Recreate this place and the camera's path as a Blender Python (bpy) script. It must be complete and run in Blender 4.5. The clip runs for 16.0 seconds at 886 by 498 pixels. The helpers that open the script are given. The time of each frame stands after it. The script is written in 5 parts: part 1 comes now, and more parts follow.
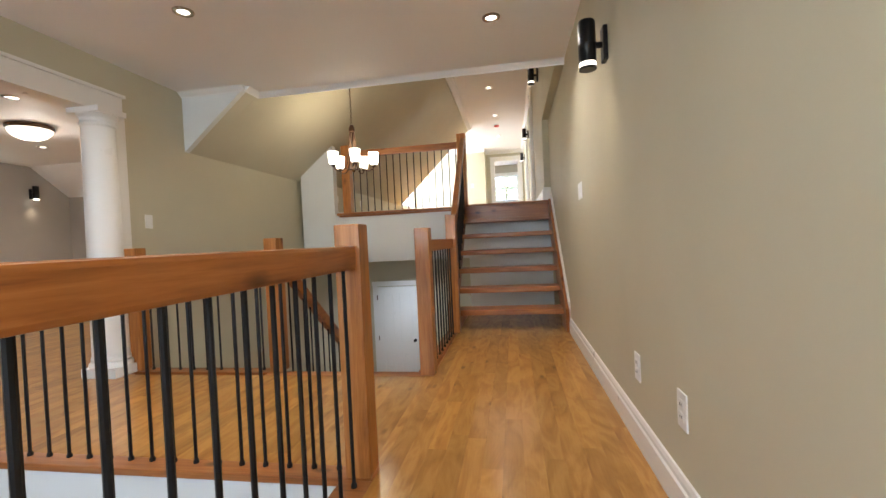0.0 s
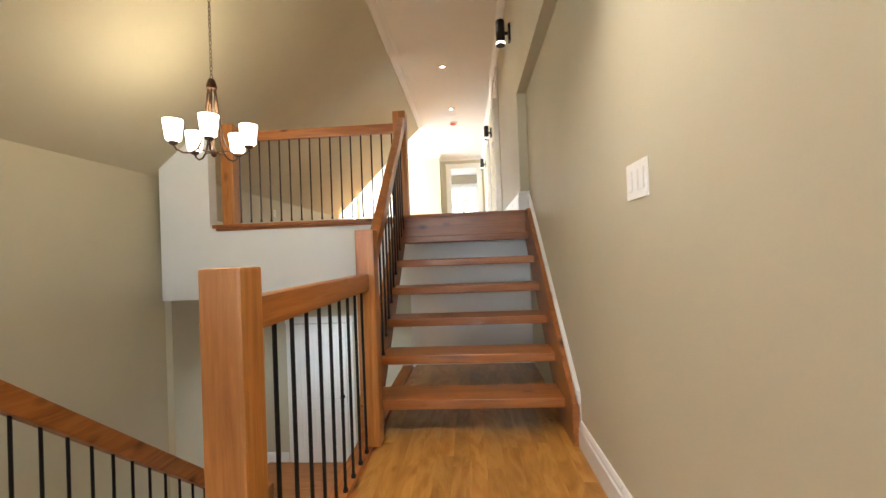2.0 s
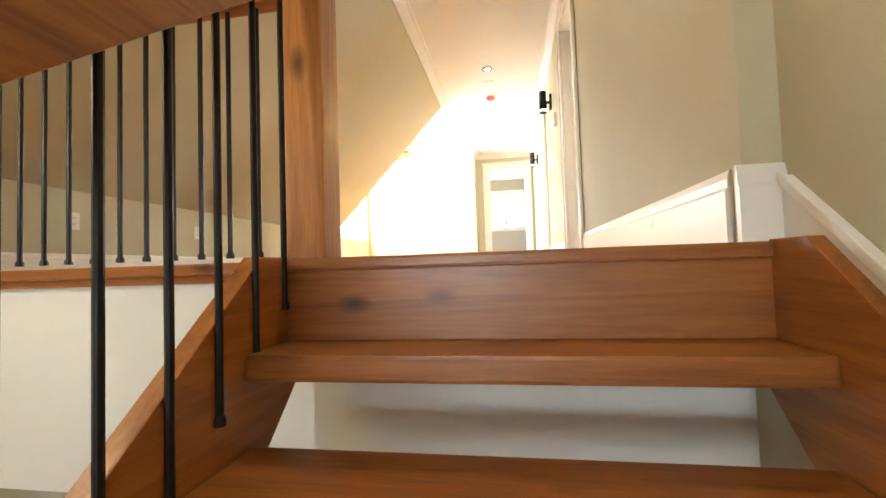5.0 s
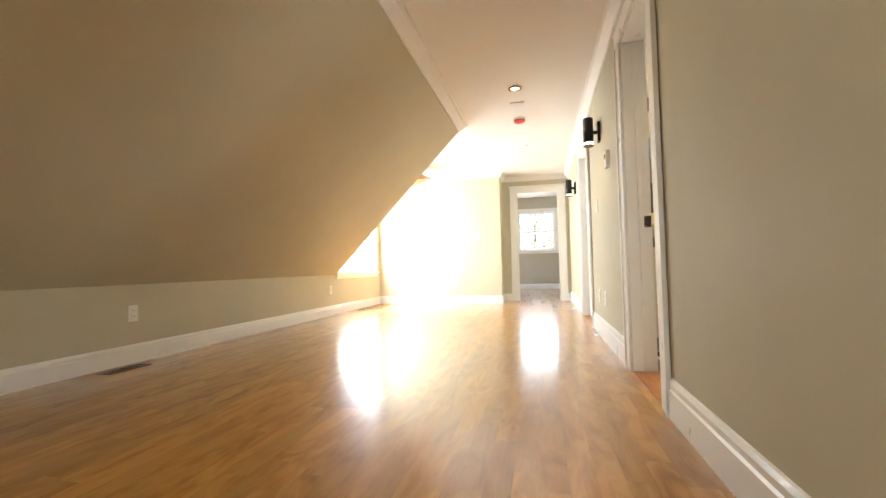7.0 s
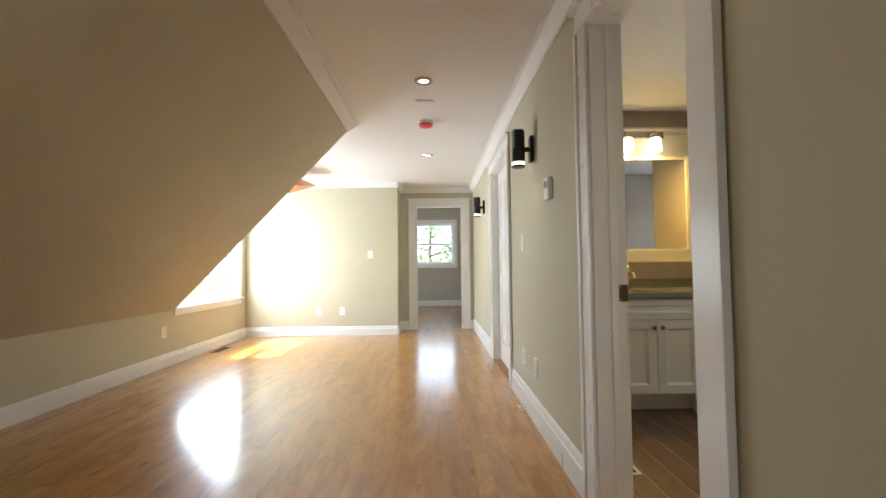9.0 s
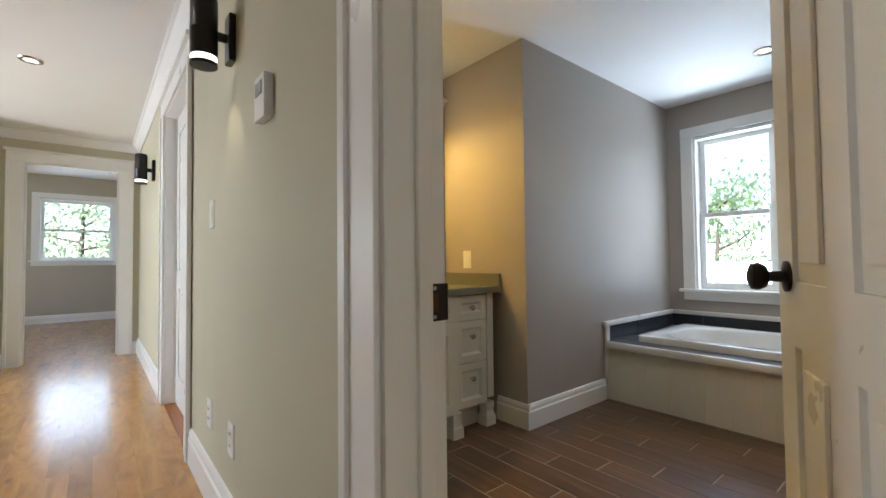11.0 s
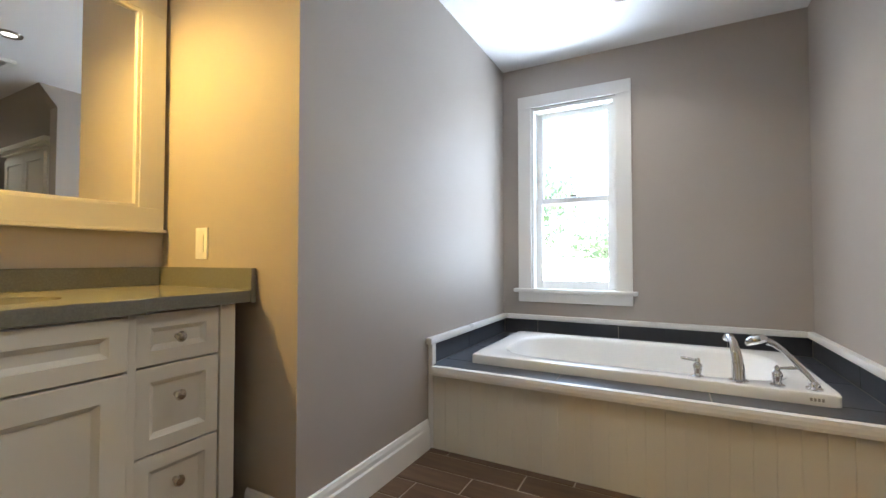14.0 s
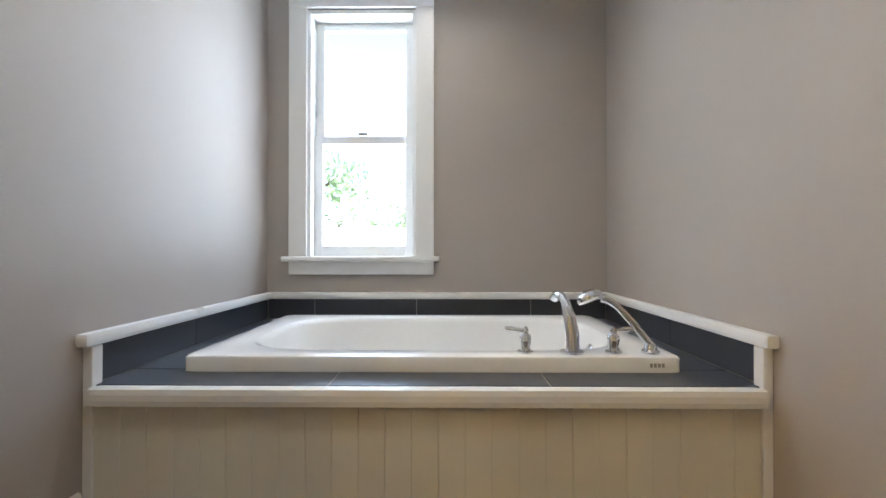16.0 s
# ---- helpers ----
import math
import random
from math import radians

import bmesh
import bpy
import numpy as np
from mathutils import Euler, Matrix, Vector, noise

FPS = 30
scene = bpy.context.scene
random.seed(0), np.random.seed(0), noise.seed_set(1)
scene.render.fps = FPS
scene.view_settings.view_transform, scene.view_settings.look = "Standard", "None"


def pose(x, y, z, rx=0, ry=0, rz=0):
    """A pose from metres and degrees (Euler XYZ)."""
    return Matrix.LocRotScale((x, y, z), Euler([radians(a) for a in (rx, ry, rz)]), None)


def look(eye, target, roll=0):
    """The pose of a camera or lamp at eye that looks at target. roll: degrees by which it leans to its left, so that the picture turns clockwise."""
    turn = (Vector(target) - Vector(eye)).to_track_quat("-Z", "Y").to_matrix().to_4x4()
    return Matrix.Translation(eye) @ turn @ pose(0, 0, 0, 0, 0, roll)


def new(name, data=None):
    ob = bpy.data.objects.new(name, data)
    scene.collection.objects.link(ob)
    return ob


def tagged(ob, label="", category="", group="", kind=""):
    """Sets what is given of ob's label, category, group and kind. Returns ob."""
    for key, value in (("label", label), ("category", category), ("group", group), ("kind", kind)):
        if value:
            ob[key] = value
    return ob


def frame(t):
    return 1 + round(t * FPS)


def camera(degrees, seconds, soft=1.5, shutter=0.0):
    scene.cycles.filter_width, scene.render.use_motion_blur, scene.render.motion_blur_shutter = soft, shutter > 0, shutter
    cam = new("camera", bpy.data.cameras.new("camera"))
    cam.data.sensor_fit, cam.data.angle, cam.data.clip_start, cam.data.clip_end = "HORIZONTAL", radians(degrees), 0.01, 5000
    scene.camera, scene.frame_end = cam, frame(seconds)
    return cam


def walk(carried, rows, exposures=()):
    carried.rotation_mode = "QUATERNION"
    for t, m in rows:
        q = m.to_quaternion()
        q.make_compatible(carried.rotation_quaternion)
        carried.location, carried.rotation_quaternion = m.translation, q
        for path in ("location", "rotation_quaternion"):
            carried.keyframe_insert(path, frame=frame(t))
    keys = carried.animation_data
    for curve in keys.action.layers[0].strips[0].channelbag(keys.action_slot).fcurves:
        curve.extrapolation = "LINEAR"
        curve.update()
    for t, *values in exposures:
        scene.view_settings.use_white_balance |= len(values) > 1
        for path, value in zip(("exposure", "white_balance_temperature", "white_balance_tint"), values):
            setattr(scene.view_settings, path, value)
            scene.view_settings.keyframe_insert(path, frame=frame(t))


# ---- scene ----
cam = camera(92.6, 16.0)
PATH = [
    (0, (-0.423, 0.226, 0.912), (-0.753, 2.198, 0.875), -2.7),
    (0.5, (-0.478, 0.674, 0.963), (-0.649, 2.666, 0.923), -2.8),
    (1, (-0.486, 1.149, 1.015), (-0.616, 3.145, 0.999), -2.7),
    (1.5, (-0.472, 1.615, 1.031), (-0.597, 3.611, 1.039), -2.5),
    (2, (-0.461, 2.101, 1.024), (-0.589, 4.096, 1.046), -2.2),
    (2.5, (-0.465, 2.591, 1.029), (-0.604, 4.586, 1.061), -2.2),
    (3, (-0.456, 3.108, 1.043), (-0.619, 5.101, 1.085), -1.7),
    (5.5, (-0.511, 5.178, 1.508), (-0.885, 7.141, 1.593), -1.8),
    (6, (-0.527, 5.442, 1.691), (-0.949, 7.395, 1.776), -1.5),
    (6.5, (-0.536, 5.679, 1.858), (-0.981, 7.627, 1.944), -1.4),
    (7, (-0.523, 5.921, 2.032), (-0.971, 7.868, 2.117), -1.2),
    (7.5, (-0.552, 6.176, 2.222), (-0.992, 8.125, 2.308), -1.1),
    (8, (-0.562, 6.433, 2.381), (-0.966, 8.39, 2.465), -1.0),
    (8.5, (-0.624, 6.683, 2.414), (-0.879, 8.665, 2.497), -0.6),
    (9, (-0.656, 6.97, 2.397), (-0.609, 8.968, 2.477), -0.6),
    (9.5, (-0.635, 7.25, 2.362), (-0.258, 9.212, 2.438), -0.7),
    (10, (-0.574, 7.513, 2.345), (0.134, 9.382, 2.417), -0.6),
    (12.3, (0.021, 8.497, 2.368), (1.667, 9.632, 2.419), -0.4),
    (12.5, (0.094, 8.504, 2.36), (1.762, 9.606, 2.414), -0.3),
    (13, (0.249, 8.526, 2.353), (1.954, 9.571, 2.411), -0.3),
    (13.5, (0.386, 8.546, 2.342), (2.104, 9.568, 2.398), -0.2),
    (14, (0.578, 8.617, 2.304), (2.344, 9.554, 2.354), -0.0),
    (14.5, (0.779, 8.691, 2.255), (2.638, 9.427, 2.301), 0.0),
    (15, (0.960, 8.764, 2.196), (2.891, 9.282, 2.228), 0.1),
    (15.5, (1.139, 8.776, 2.151), (3.117, 9.07, 2.182), 0.2),
    (16, (1.339, 8.744, 2.125), (3.339, 8.764, 2.139), -0.0),
]
walk(cam, [(t, look(eye, target, roll)) for t, eye, target, roll in PATH], [(0.0, 2.97, 6100, 11), (1.0, 3.27, 6150, 11), (3.0, 3.36, 6600, 10), (5.5, 3.85, 6800, 8), (6.0, 3.5, 6800, 9), (7.0, 3.1, 6550, 8), (8.0, 2.85, 6200, 8), (9.0, 2.2, 6000, 7), (10.0, 1.75, 5750, 7), (12.5, 2.68, 5750, 9), (16.0, 2.65, 5800, 10)])

# ---- world, sun, exposure ----
U, C1, C2 = 1.38, 2.45, 3.675          # upper floor, lower ceiling, upper ceiling
LX, UX, WX, WL = 0.08, 0.0, -3.45, -3.52   # lower and upper right walls, upper and lower left walls
EAST = 0.0                             # set while the bathroom is built, which stands a little further east
RISE, RUN, ST0, SF = 0.1965, 0.232, 4.505, 4.34     # stair up, foot of its stringers
KZ = 1.95                             # top of the knee wall
SX = -1.36                             # where the slope meets the flat ceiling
SL = (C2 - KZ) / (SX - WX)
DY0, DY1, DYK = 10.75, 13.35, 11.62                # dormer
HEND = 13.85
BATH_N, BATH_S, BATH_E, BATH_W = 10.43, 7.93, 3.43, 0.12
NX, NY = 1.49, 9.67                    # corner of the tub alcove wall

world = bpy.data.worlds.new("sky")
scene.world = world
world.use_nodes = True
wn, wl = world.node_tree.nodes, world.node_tree.links
sky = wn.new("ShaderNodeTexSky")
sky.sky_type, sky.sun_disc = "NISHITA", False
SUN_DIR = Vector((0.66, 0.09, -1.0)).normalized()      # the way the sunlight goes
sky.sun_elevation = math.asin(-SUN_DIR.z)
sky.sun_rotation = math.atan2(-SUN_DIR.x, -SUN_DIR.y)
wl.new(sky.outputs[0], wn["Background"].inputs[0])
wn["Background"].inputs[1].default_value = 0.14
sun_data = bpy.data.lights.new("sun", "SUN")
sun_data.energy, sun_data.angle, sun_data.color = 5.0, radians(0.6), (1.0, 0.95, 0.87)
sun = new("sun", sun_data)
sun.matrix_world = look((-20, -8, 30), Vector((-20, -8, 30)) + SUN_DIR)


def lamp(name, kind, loc, watts, colour, size=0.1, aim=None, spread=None, angle=None, shape="DISK", size_y=None):
    d = bpy.data.lights.new(name, kind)
    d.energy, d.color = watts * 0.5, colour
    if kind == "AREA":
        d.shape, d.size = shape, size
        if size_y:
            d.size_y = size_y
        if spread:
            d.spread = radians(spread)
    else:
        d.shadow_soft_size = size
        if kind == "SPOT":
            d.spot_size, d.spot_blend = radians(angle), 0.6
    ob = new(name, d)
    off = Vector((EAST, 0, 0))
    ob.matrix_world = look(Vector(loc) + off, (Vector(aim) if aim else Vector(loc) + Vector((0, 0.0001, -1))) + off)
    return ob


WARM, WARMER, DAY = (1.0, 0.90, 0.76), (1.0, 0.57, 0.11), (0.80, 0.90, 1.0)

# ---- materials ----


def material(name, rough=0.5, metal=0.0):
    m = bpy.data.materials.new(name)
    m.use_nodes = True
    b = m.node_tree.nodes["Principled BSDF"]
    b.inputs["Roughness"].default_value, b.inputs["Metallic"].default_value = rough, metal
    return m, m.node_tree.nodes, m.node_tree.links, b


def coords(n, l, scale=(1, 1, 1), obj=True):
    tc, mp = n.new("ShaderNodeTexCoord"), n.new("ShaderNodeMapping")
    mp.inputs["Scale"].default_value = scale
    l.new(tc.outputs["Object"], mp.inputs["Vector"])
    return mp.outputs[0]


def world_coords(n, l, scale=(1, 1, 1)):
    g, mp = n.new("ShaderNodeNewGeometry"), n.new("ShaderNodeMapping")
    mp.inputs["Scale"].default_value = scale
    l.new(g.outputs["Position"], mp.inputs["Vector"])
    return mp.outputs[0]


def noise_tex(n, l, vec, scale, detail=4.0, rough=0.55, dist=0.0):
    t = n.new("ShaderNodeTexNoise")
    t.inputs["Scale"].default_value, t.inputs["Detail"].default_value = scale, detail
    t.inputs["Roughness"].default_value, t.inputs["Distortion"].default_value = rough, dist
    l.new(vec, t.inputs["Vector"])
    return t.outputs["Fac"]


def ramp(n, l, fac, stops):
    r = n.new("ShaderNodeValToRGB")
    e = r.color_ramp.elements
    e[0].position, e[0].color = stops[0][0], (*stops[0][1], 1)
    e[1].position, e[1].color = stops[-1][0], (*stops[-1][1], 1)
    for p, c in stops[1:-1]:
        x = e.new(p)
        x.color = (*c, 1)
    l.new(fac, r.inputs[0])
    return r.outputs[0]


def bump(n, l, b, height, strength, dist=0.01):
    k = n.new("ShaderNodeBump")
    k.inputs["Strength"].default_value, k.inputs["Distance"].default_value = strength, dist
    l.new(height, k.inputs["Height"])
    l.new(k.outputs[0], b.inputs["Normal"])


def mul(c, f):
    return tuple(min(1.0, x * f) for x in c)


def paint(name, colour, rough=0.55, vary=0.05, orange=0.06):
    m, n, l, b = material(name, rough)
    v = world_coords(n, l)
    big = noise_tex(n, l, v, 0.9, 3)
    l.new(ramp(n, l, big, [(0.3, mul(colour, 1 - vary)), (0.7, mul(colour, 1 + vary))]), b.inputs["Base Color"])
    bump(n, l, b, noise_tex(n, l, v, 260, 2), orange, 0.002)
    b.inputs["Specular IOR Level"].default_value = 0.5 if rough < 0.45 else 0.25
    r = n.new("ShaderNodeMapRange")
    r.inputs["To Min"].default_value, r.inputs["To Max"].default_value = rough - 0.07, rough + 0.07
    l.new(noise_tex(n, l, v, 6, 3), r.inputs["Value"])
    l.new(r.outputs[0], b.inputs["Roughness"])
    return m


def wood(name, dark, mid, light, rough=0.35, axis=1, grain=1.0, knots=0.15, coat=0.0, vary=0.35, use_world=False, relief=0.12):
    """Sawn timber with its grain along one axis."""
    m, n, l, b = material(name, rough)
    sc = [14.0, 14.0, 14.0]
    sc[axis] = 0.9
    info, geo = n.new("ShaderNodeObjectInfo"), n.new("ShaderNodeNewGeometry")
    add = n.new("ShaderNodeMath")
    add.operation = "ADD"
    l.new(info.outputs["Random"], add.inputs[0])
    l.new(geo.outputs["Random Per Island"], add.inputs[1])
    fr = n.new("ShaderNodeMath")
    fr.operation = "FRACT"
    l.new(add.outputs[0], fr.inputs[0])
    base = world_coords(n, l, sc) if use_world else coords(n, l, sc)
    off = n.new("ShaderNodeVectorMath")
    off.operation = "SCALE"
    off.inputs[0].default_value = (31.0, 17.0, 23.0)
    l.new(fr.outputs[0], off.inputs["Scale"])
    tot = n.new("ShaderNodeVectorMath")
    l.new(base, tot.inputs[0])
    l.new(off.outputs[0], tot.inputs[1])
    v = tot.outputs[0]
    g = noise_tex(n, l, v, 1.1 * grain, 6, 0.62, 1.2)
    fine = noise_tex(n, l, v, 7.0 * grain, 4, 0.6, 0.3)
    mixf = n.new("ShaderNodeMix")
    mixf.inputs[0].default_value = 0.3
    l.new(g, mixf.inputs[2])
    l.new(fine, mixf.inputs[3])
    col = ramp(n, l, mixf.outputs[0], [(0.28, dark), (0.5, mid), (0.72, light)])
    if knots:
        sk = [4.5, 4.5, 4.5]
        sk[axis] = 2.2
        kv = n.new("ShaderNodeVectorMath")
        kb = world_coords(n, l, sk) if use_world else coords(n, l, sk)
        l.new(kb, kv.inputs[0])
        l.new(off.outputs[0], kv.inputs[1])
        vo = n.new("ShaderNodeTexVoronoi")
        vo.inputs["Scale"].default_value = 1.3
        l.new(kv.outputs[0], vo.inputs["Vector"])
        kf = ramp(n, l, vo.outputs["Distance"], [(0.03, (1, 1, 1)), (knots, (0, 0, 0))])
        mk = n.new("ShaderNodeMix")
        mk.data_type = "RGBA"
        l.new(kf, mk.inputs[0])
        l.new(col, mk.inputs[6])
        mk.inputs[7].default_value = (*mul(dark, 0.45), 1)
        col = mk.outputs[2]
    hv = n.new("ShaderNodeHueSaturation")
    vr = n.new("ShaderNodeMapRange")
    vr.inputs["To Min"].default_value, vr.inputs["To Max"].default_value = 1 - vary, 1 + vary
    l.new(fr.outputs[0], vr.inputs["Value"])
    l.new(vr.outputs[0], hv.inputs["Value"])
    l.new(col, hv.inputs["Color"])
    l.new(hv.outputs[0], b.inputs["Base Color"])
    rr = n.new("ShaderNodeMapRange")
    rr.inputs["To Min"].default_value, rr.inputs["To Max"].default_value = rough - 0.06, rough + 0.1
    l.new(g, rr.inputs["Value"])
    l.new(rr.outputs[0], b.inputs["Roughness"])
    b.inputs["Coat Weight"].default_value = coat
    b.inputs["Coat Roughness"].default_value = 0.12
    bump(n, l, b, mixf.outputs[0], relief, 0.002)
    return m


def oak(name, dark, mid, light, rough=0.42, gloss=0.13):
    """Varnished oak strips: each board its own tone, with cathedral figure, fine pores and a few dark knots."""
    m, n, l, b = material(name, rough)
    info, geo = n.new("ShaderNodeObjectInfo"), n.new("ShaderNodeNewGeometry")
    add, fr = n.new("ShaderNodeMath"), n.new("ShaderNodeMath")
    add.operation, fr.operation = "ADD", "FRACT"
    l.new(info.outputs["Random"], add.inputs[0])
    l.new(geo.outputs["Random Per Island"], add.inputs[1])
    l.new(add.outputs[0], fr.inputs[0])
    off = n.new("ShaderNodeVectorMath")
    off.operation = "SCALE"
    off.inputs[0].default_value = (31.0, 17.0, 23.0)
    l.new(fr.outputs[0], off.inputs["Scale"])

    def shifted(scale):
        k = n.new("ShaderNodeVectorMath")
        l.new(world_coords(n, l, scale), k.inputs[0])
        l.new(off.outputs[0], k.inputs[1])
        return k.outputs[0]
    figure = noise_tex(n, l, shifted((8.0, 2.3, 8.0)), 1.0, 3, 0.5, 1.8)
    pores = noise_tex(n, l, shifted((150.0, 6.0, 150.0)), 1.0, 2, 0.5)
    mixf = n.new("ShaderNodeMix")
    mixf.inputs[0].default_value = 0.16
    l.new(figure, mixf.inputs[2])
    l.new(pores, mixf.inputs[3])
    col = ramp(n, l, mixf.outputs[0], [(0.30, dark), (0.46, mid), (0.60, light), (0.74, mid)])
    vo = n.new("ShaderNodeTexVoronoi")
    vo.inputs["Scale"].default_value = 1.0
    l.new(shifted((7.0, 2.6, 7.0)), vo.inputs["Vector"])
    mk = n.new("ShaderNodeMix")
    mk.data_type = "RGBA"
    l.new(ramp(n, l, vo.outputs["Distance"], [(0.03, (0.8, 0.8, 0.8)), (0.13, (0, 0, 0))]), mk.inputs[0])
    l.new(col, mk.inputs[6])
    mk.inputs[7].default_value = (*mul(dark, 0.5), 1)
    hv, vr = n.new("ShaderNodeHueSaturation"), n.new("ShaderNodeMapRange")
    vr.inputs["To Min"].default_value, vr.inputs["To Max"].default_value = 0.84, 1.14
    l.new(fr.outputs[0], vr.inputs["Value"])
    l.new(vr.outputs[0], hv.inputs["Value"])
    l.new(mk.outputs[2], hv.inputs["Color"])
    l.new(hv.outputs[0], b.inputs["Base Color"])
    b.inputs["Specular IOR Level"].default_value = 0.2
    b.inputs["Coat Weight"].default_value = 1.0
    cr = n.new("ShaderNodeMapRange")
    cr.inputs["To Min"].default_value, cr.inputs["To Max"].default_value = gloss - 0.03, gloss + 0.03
    l.new(noise_tex(n, l, world_coords(n, l), 5, 3), cr.inputs["Value"])
    l.new(cr.outputs[0], b.inputs["Coat Roughness"])
    return m


def plain(name, colour, rough=0.4, metal=0.0, speck=0.04, scale=60):
    m, n, l, b = material(name, rough, metal)
    v = coords(n, l)
    l.new(ramp(n, l, noise_tex(n, l, v, scale, 4), [(0.3, mul(colour, 1 - speck)), (0.7, mul(colour, 1 + speck))]), b.inputs["Base Color"])
    r = n.new("ShaderNodeMapRange")
    r.inputs["To Min"].default_value, r.inputs["To Max"].default_value = max(0.02, rough - 0.05), rough + 0.05
    l.new(noise_tex(n, l, v, scale * 0.3, 3), r.inputs["Value"])
    l.new(r.outputs[0], b.inputs["Roughness"])
    return m


def glow(name, colour, strength):
    m, n, l, b = material(name, 0.4)
    b.inputs["Base Color"].default_value = (0.9, 0.88, 0.82, 1)
    b.inputs["Emission Color"].default_value = (*colour, 1)
    b.inputs["Emission Strength"].default_value = strength * 0.5
    return m


def glass_mat():
    m, n, l, b = material("window_glass", 0.0)
    b.inputs["Transmission Weight"].default_value, b.inputs["IOR"].default_value = 1.0, 1.05
    b.inputs["Base Color"].default_value = (0.97, 0.99, 0.98, 1)
    return m


WALL = paint("wall_paint_greige", (0.56, 0.52, 0.385), 0.6)
WALL_BATH = paint("wall_paint_taupe", (0.44, 0.395, 0.35), 0.55)
WALL_FAR = paint("wall_paint_sage", (0.50, 0.47, 0.38), 0.6)
WHITE_WALL = paint("white_wall_paint", (0.74, 0.75, 0.73), 0.55)
CEIL = paint("ceiling_paint", (0.85, 0.84, 0.83), 0.6, 0.02, 0.1)
TRIM = paint("trim_paint", (0.84, 0.83, 0.80), 0.3, 0.02, 0.02)
CREAM = paint("cabinet_paint", (0.72, 0.69, 0.60), 0.32, 0.03, 0.02)
OAK_FLOOR = oak("oak_floor", (0.32, 0.130, 0.022), (0.43, 0.196, 0.036), (0.52, 0.262, 0.058), 0.42, 0.165)
FIR = wood("stained_fir", (0.19, 0.060, 0.011), (0.41, 0.155, 0.032), (0.57, 0.255, 0.068), 0.38, 2, 1.0, 0.2, 0.08, 0.12)
FIR_Y = wood("stained_fir_long", (0.165, 0.049, 0.010), (0.345, 0.118, 0.023), (0.49, 0.200, 0.050), 0.38, 1, 1.0, 0.2, 0.08, 0.12)
FIR_X = wood("stained_fir_cross", (0.155, 0.048, 0.010), (0.32, 0.110, 0.024), (0.46, 0.185, 0.048), 0.36, 0, 1.0, 0.15, 0.08, 0.15)
IRON = plain("black_iron", (0.018, 0.018, 0.02), 0.38, 0.6)
BLACK = plain("black_lacquer", (0.012, 0.011, 0.011), 0.3, 0.3)
BRONZE = plain("oiled_bronze", (0.09, 0.05, 0.03), 0.35, 0.9)
CHROME = plain("chrome", (0.75, 0.75, 0.76), 0.08, 1.0, 0.01)
NICKEL = plain("brushed_nickel", (0.55, 0.50, 0.43), 0.25, 1.0, 0.03)
PLASTIC = plain("white_plastic", (0.82, 0.81, 0.78), 0.35)
RED_CAP = plain("red_plastic_cap", (0.75, 0.10, 0.09), 0.4)
ACRYLIC = plain("white_acrylic", (0.86, 0.85, 0.82), 0.1, 0, 0.01)
QUARTZ = plain("grey_green_quartz", (0.20, 0.20, 0.165), 0.22, 0, 0.12, 220)
SLATE = plain("slate_tile", (0.060, 0.065, 0.078), 0.3, 0, 0.05, 300)
GROUT = plain("grey_grout", (0.42, 0.38, 0.33), 0.8)
WOOD_TILE = wood("wood_look_tile", (0.060, 0.031, 0.017), (0.120, 0.067, 0.037), (0.200, 0.122, 0.072), 0.34, 1, 1.2, 0, 0.0, 0.28, True)
COPPER = wood("copper_wood", (0.26, 0.08, 0.03), (0.42, 0.15, 0.05), (0.55, 0.24, 0.09), 0.3, 0, 1.0, 0)
MIRROR, _n, _l, _b = material("mirror_silver", 0.01, 1.0)
_b.inputs["Base Color"].default_value = (0.86, 0.87, 0.86, 1)
GLASS = glass_mat()
SHADE = glow("lit_opal_glass", (1.0, 0.88, 0.70), 1.6)
SHADE_BATH = glow("lit_bath_glass", (1.0, 0.82, 0.50), 2.6)
BULB = glow("lit_lamp_face", (1.0, 0.92, 0.80), 2.0)
DOME = glow("lit_dome_glass", (1.0, 0.88, 0.66), 0.5)
# near-black colour that paints the shade inside small openings
GAP_SHADE = plain("shadow_gap", (0.03, 0.028, 0.025), 0.8)

# ---- mesh helpers ----


def box(bm, x0, x1, y0, y1, z0, z1):
    v = [bm.verts.new(p) for p in ((x0, y0, z0), (x1, y0, z0), (x1, y1, z0), (x0, y1, z0), (x0, y0, z1), (x1, y0, z1), (x1, y1, z1), (x0, y1, z1))]
    for f in ((0, 3, 2, 1), (4, 5, 6, 7), (0, 1, 5, 4), (1, 2, 6, 5), (2, 3, 7, 6), (3, 0, 4, 7)):
        bm.faces.new([v[i] for i in f])


def bar(bm, p0, p1, w, h, up=(0, 0, 1)):
    """A rectangular bar from p0 to p1, w across and h tall."""
    p0, p1 = Vector(p0), Vector(p1)
    d = (p1 - p0).normalized()
    s = d.cross(Vector(up)).normalized() * (w / 2)
    u = s.cross(d).normalized() * (h / 2)
    a = [bm.verts.new(p + q) for p in (p0, p1) for q in (-s - u, s - u, s + u, -s + u)]
    for f in ((0, 1, 2, 3), (7, 6, 5, 4), (0, 4, 5, 1), (1, 5, 6, 2), (2, 6, 7, 3), (3, 7, 4, 0)):
        bm.faces.new([a[i] for i in f])


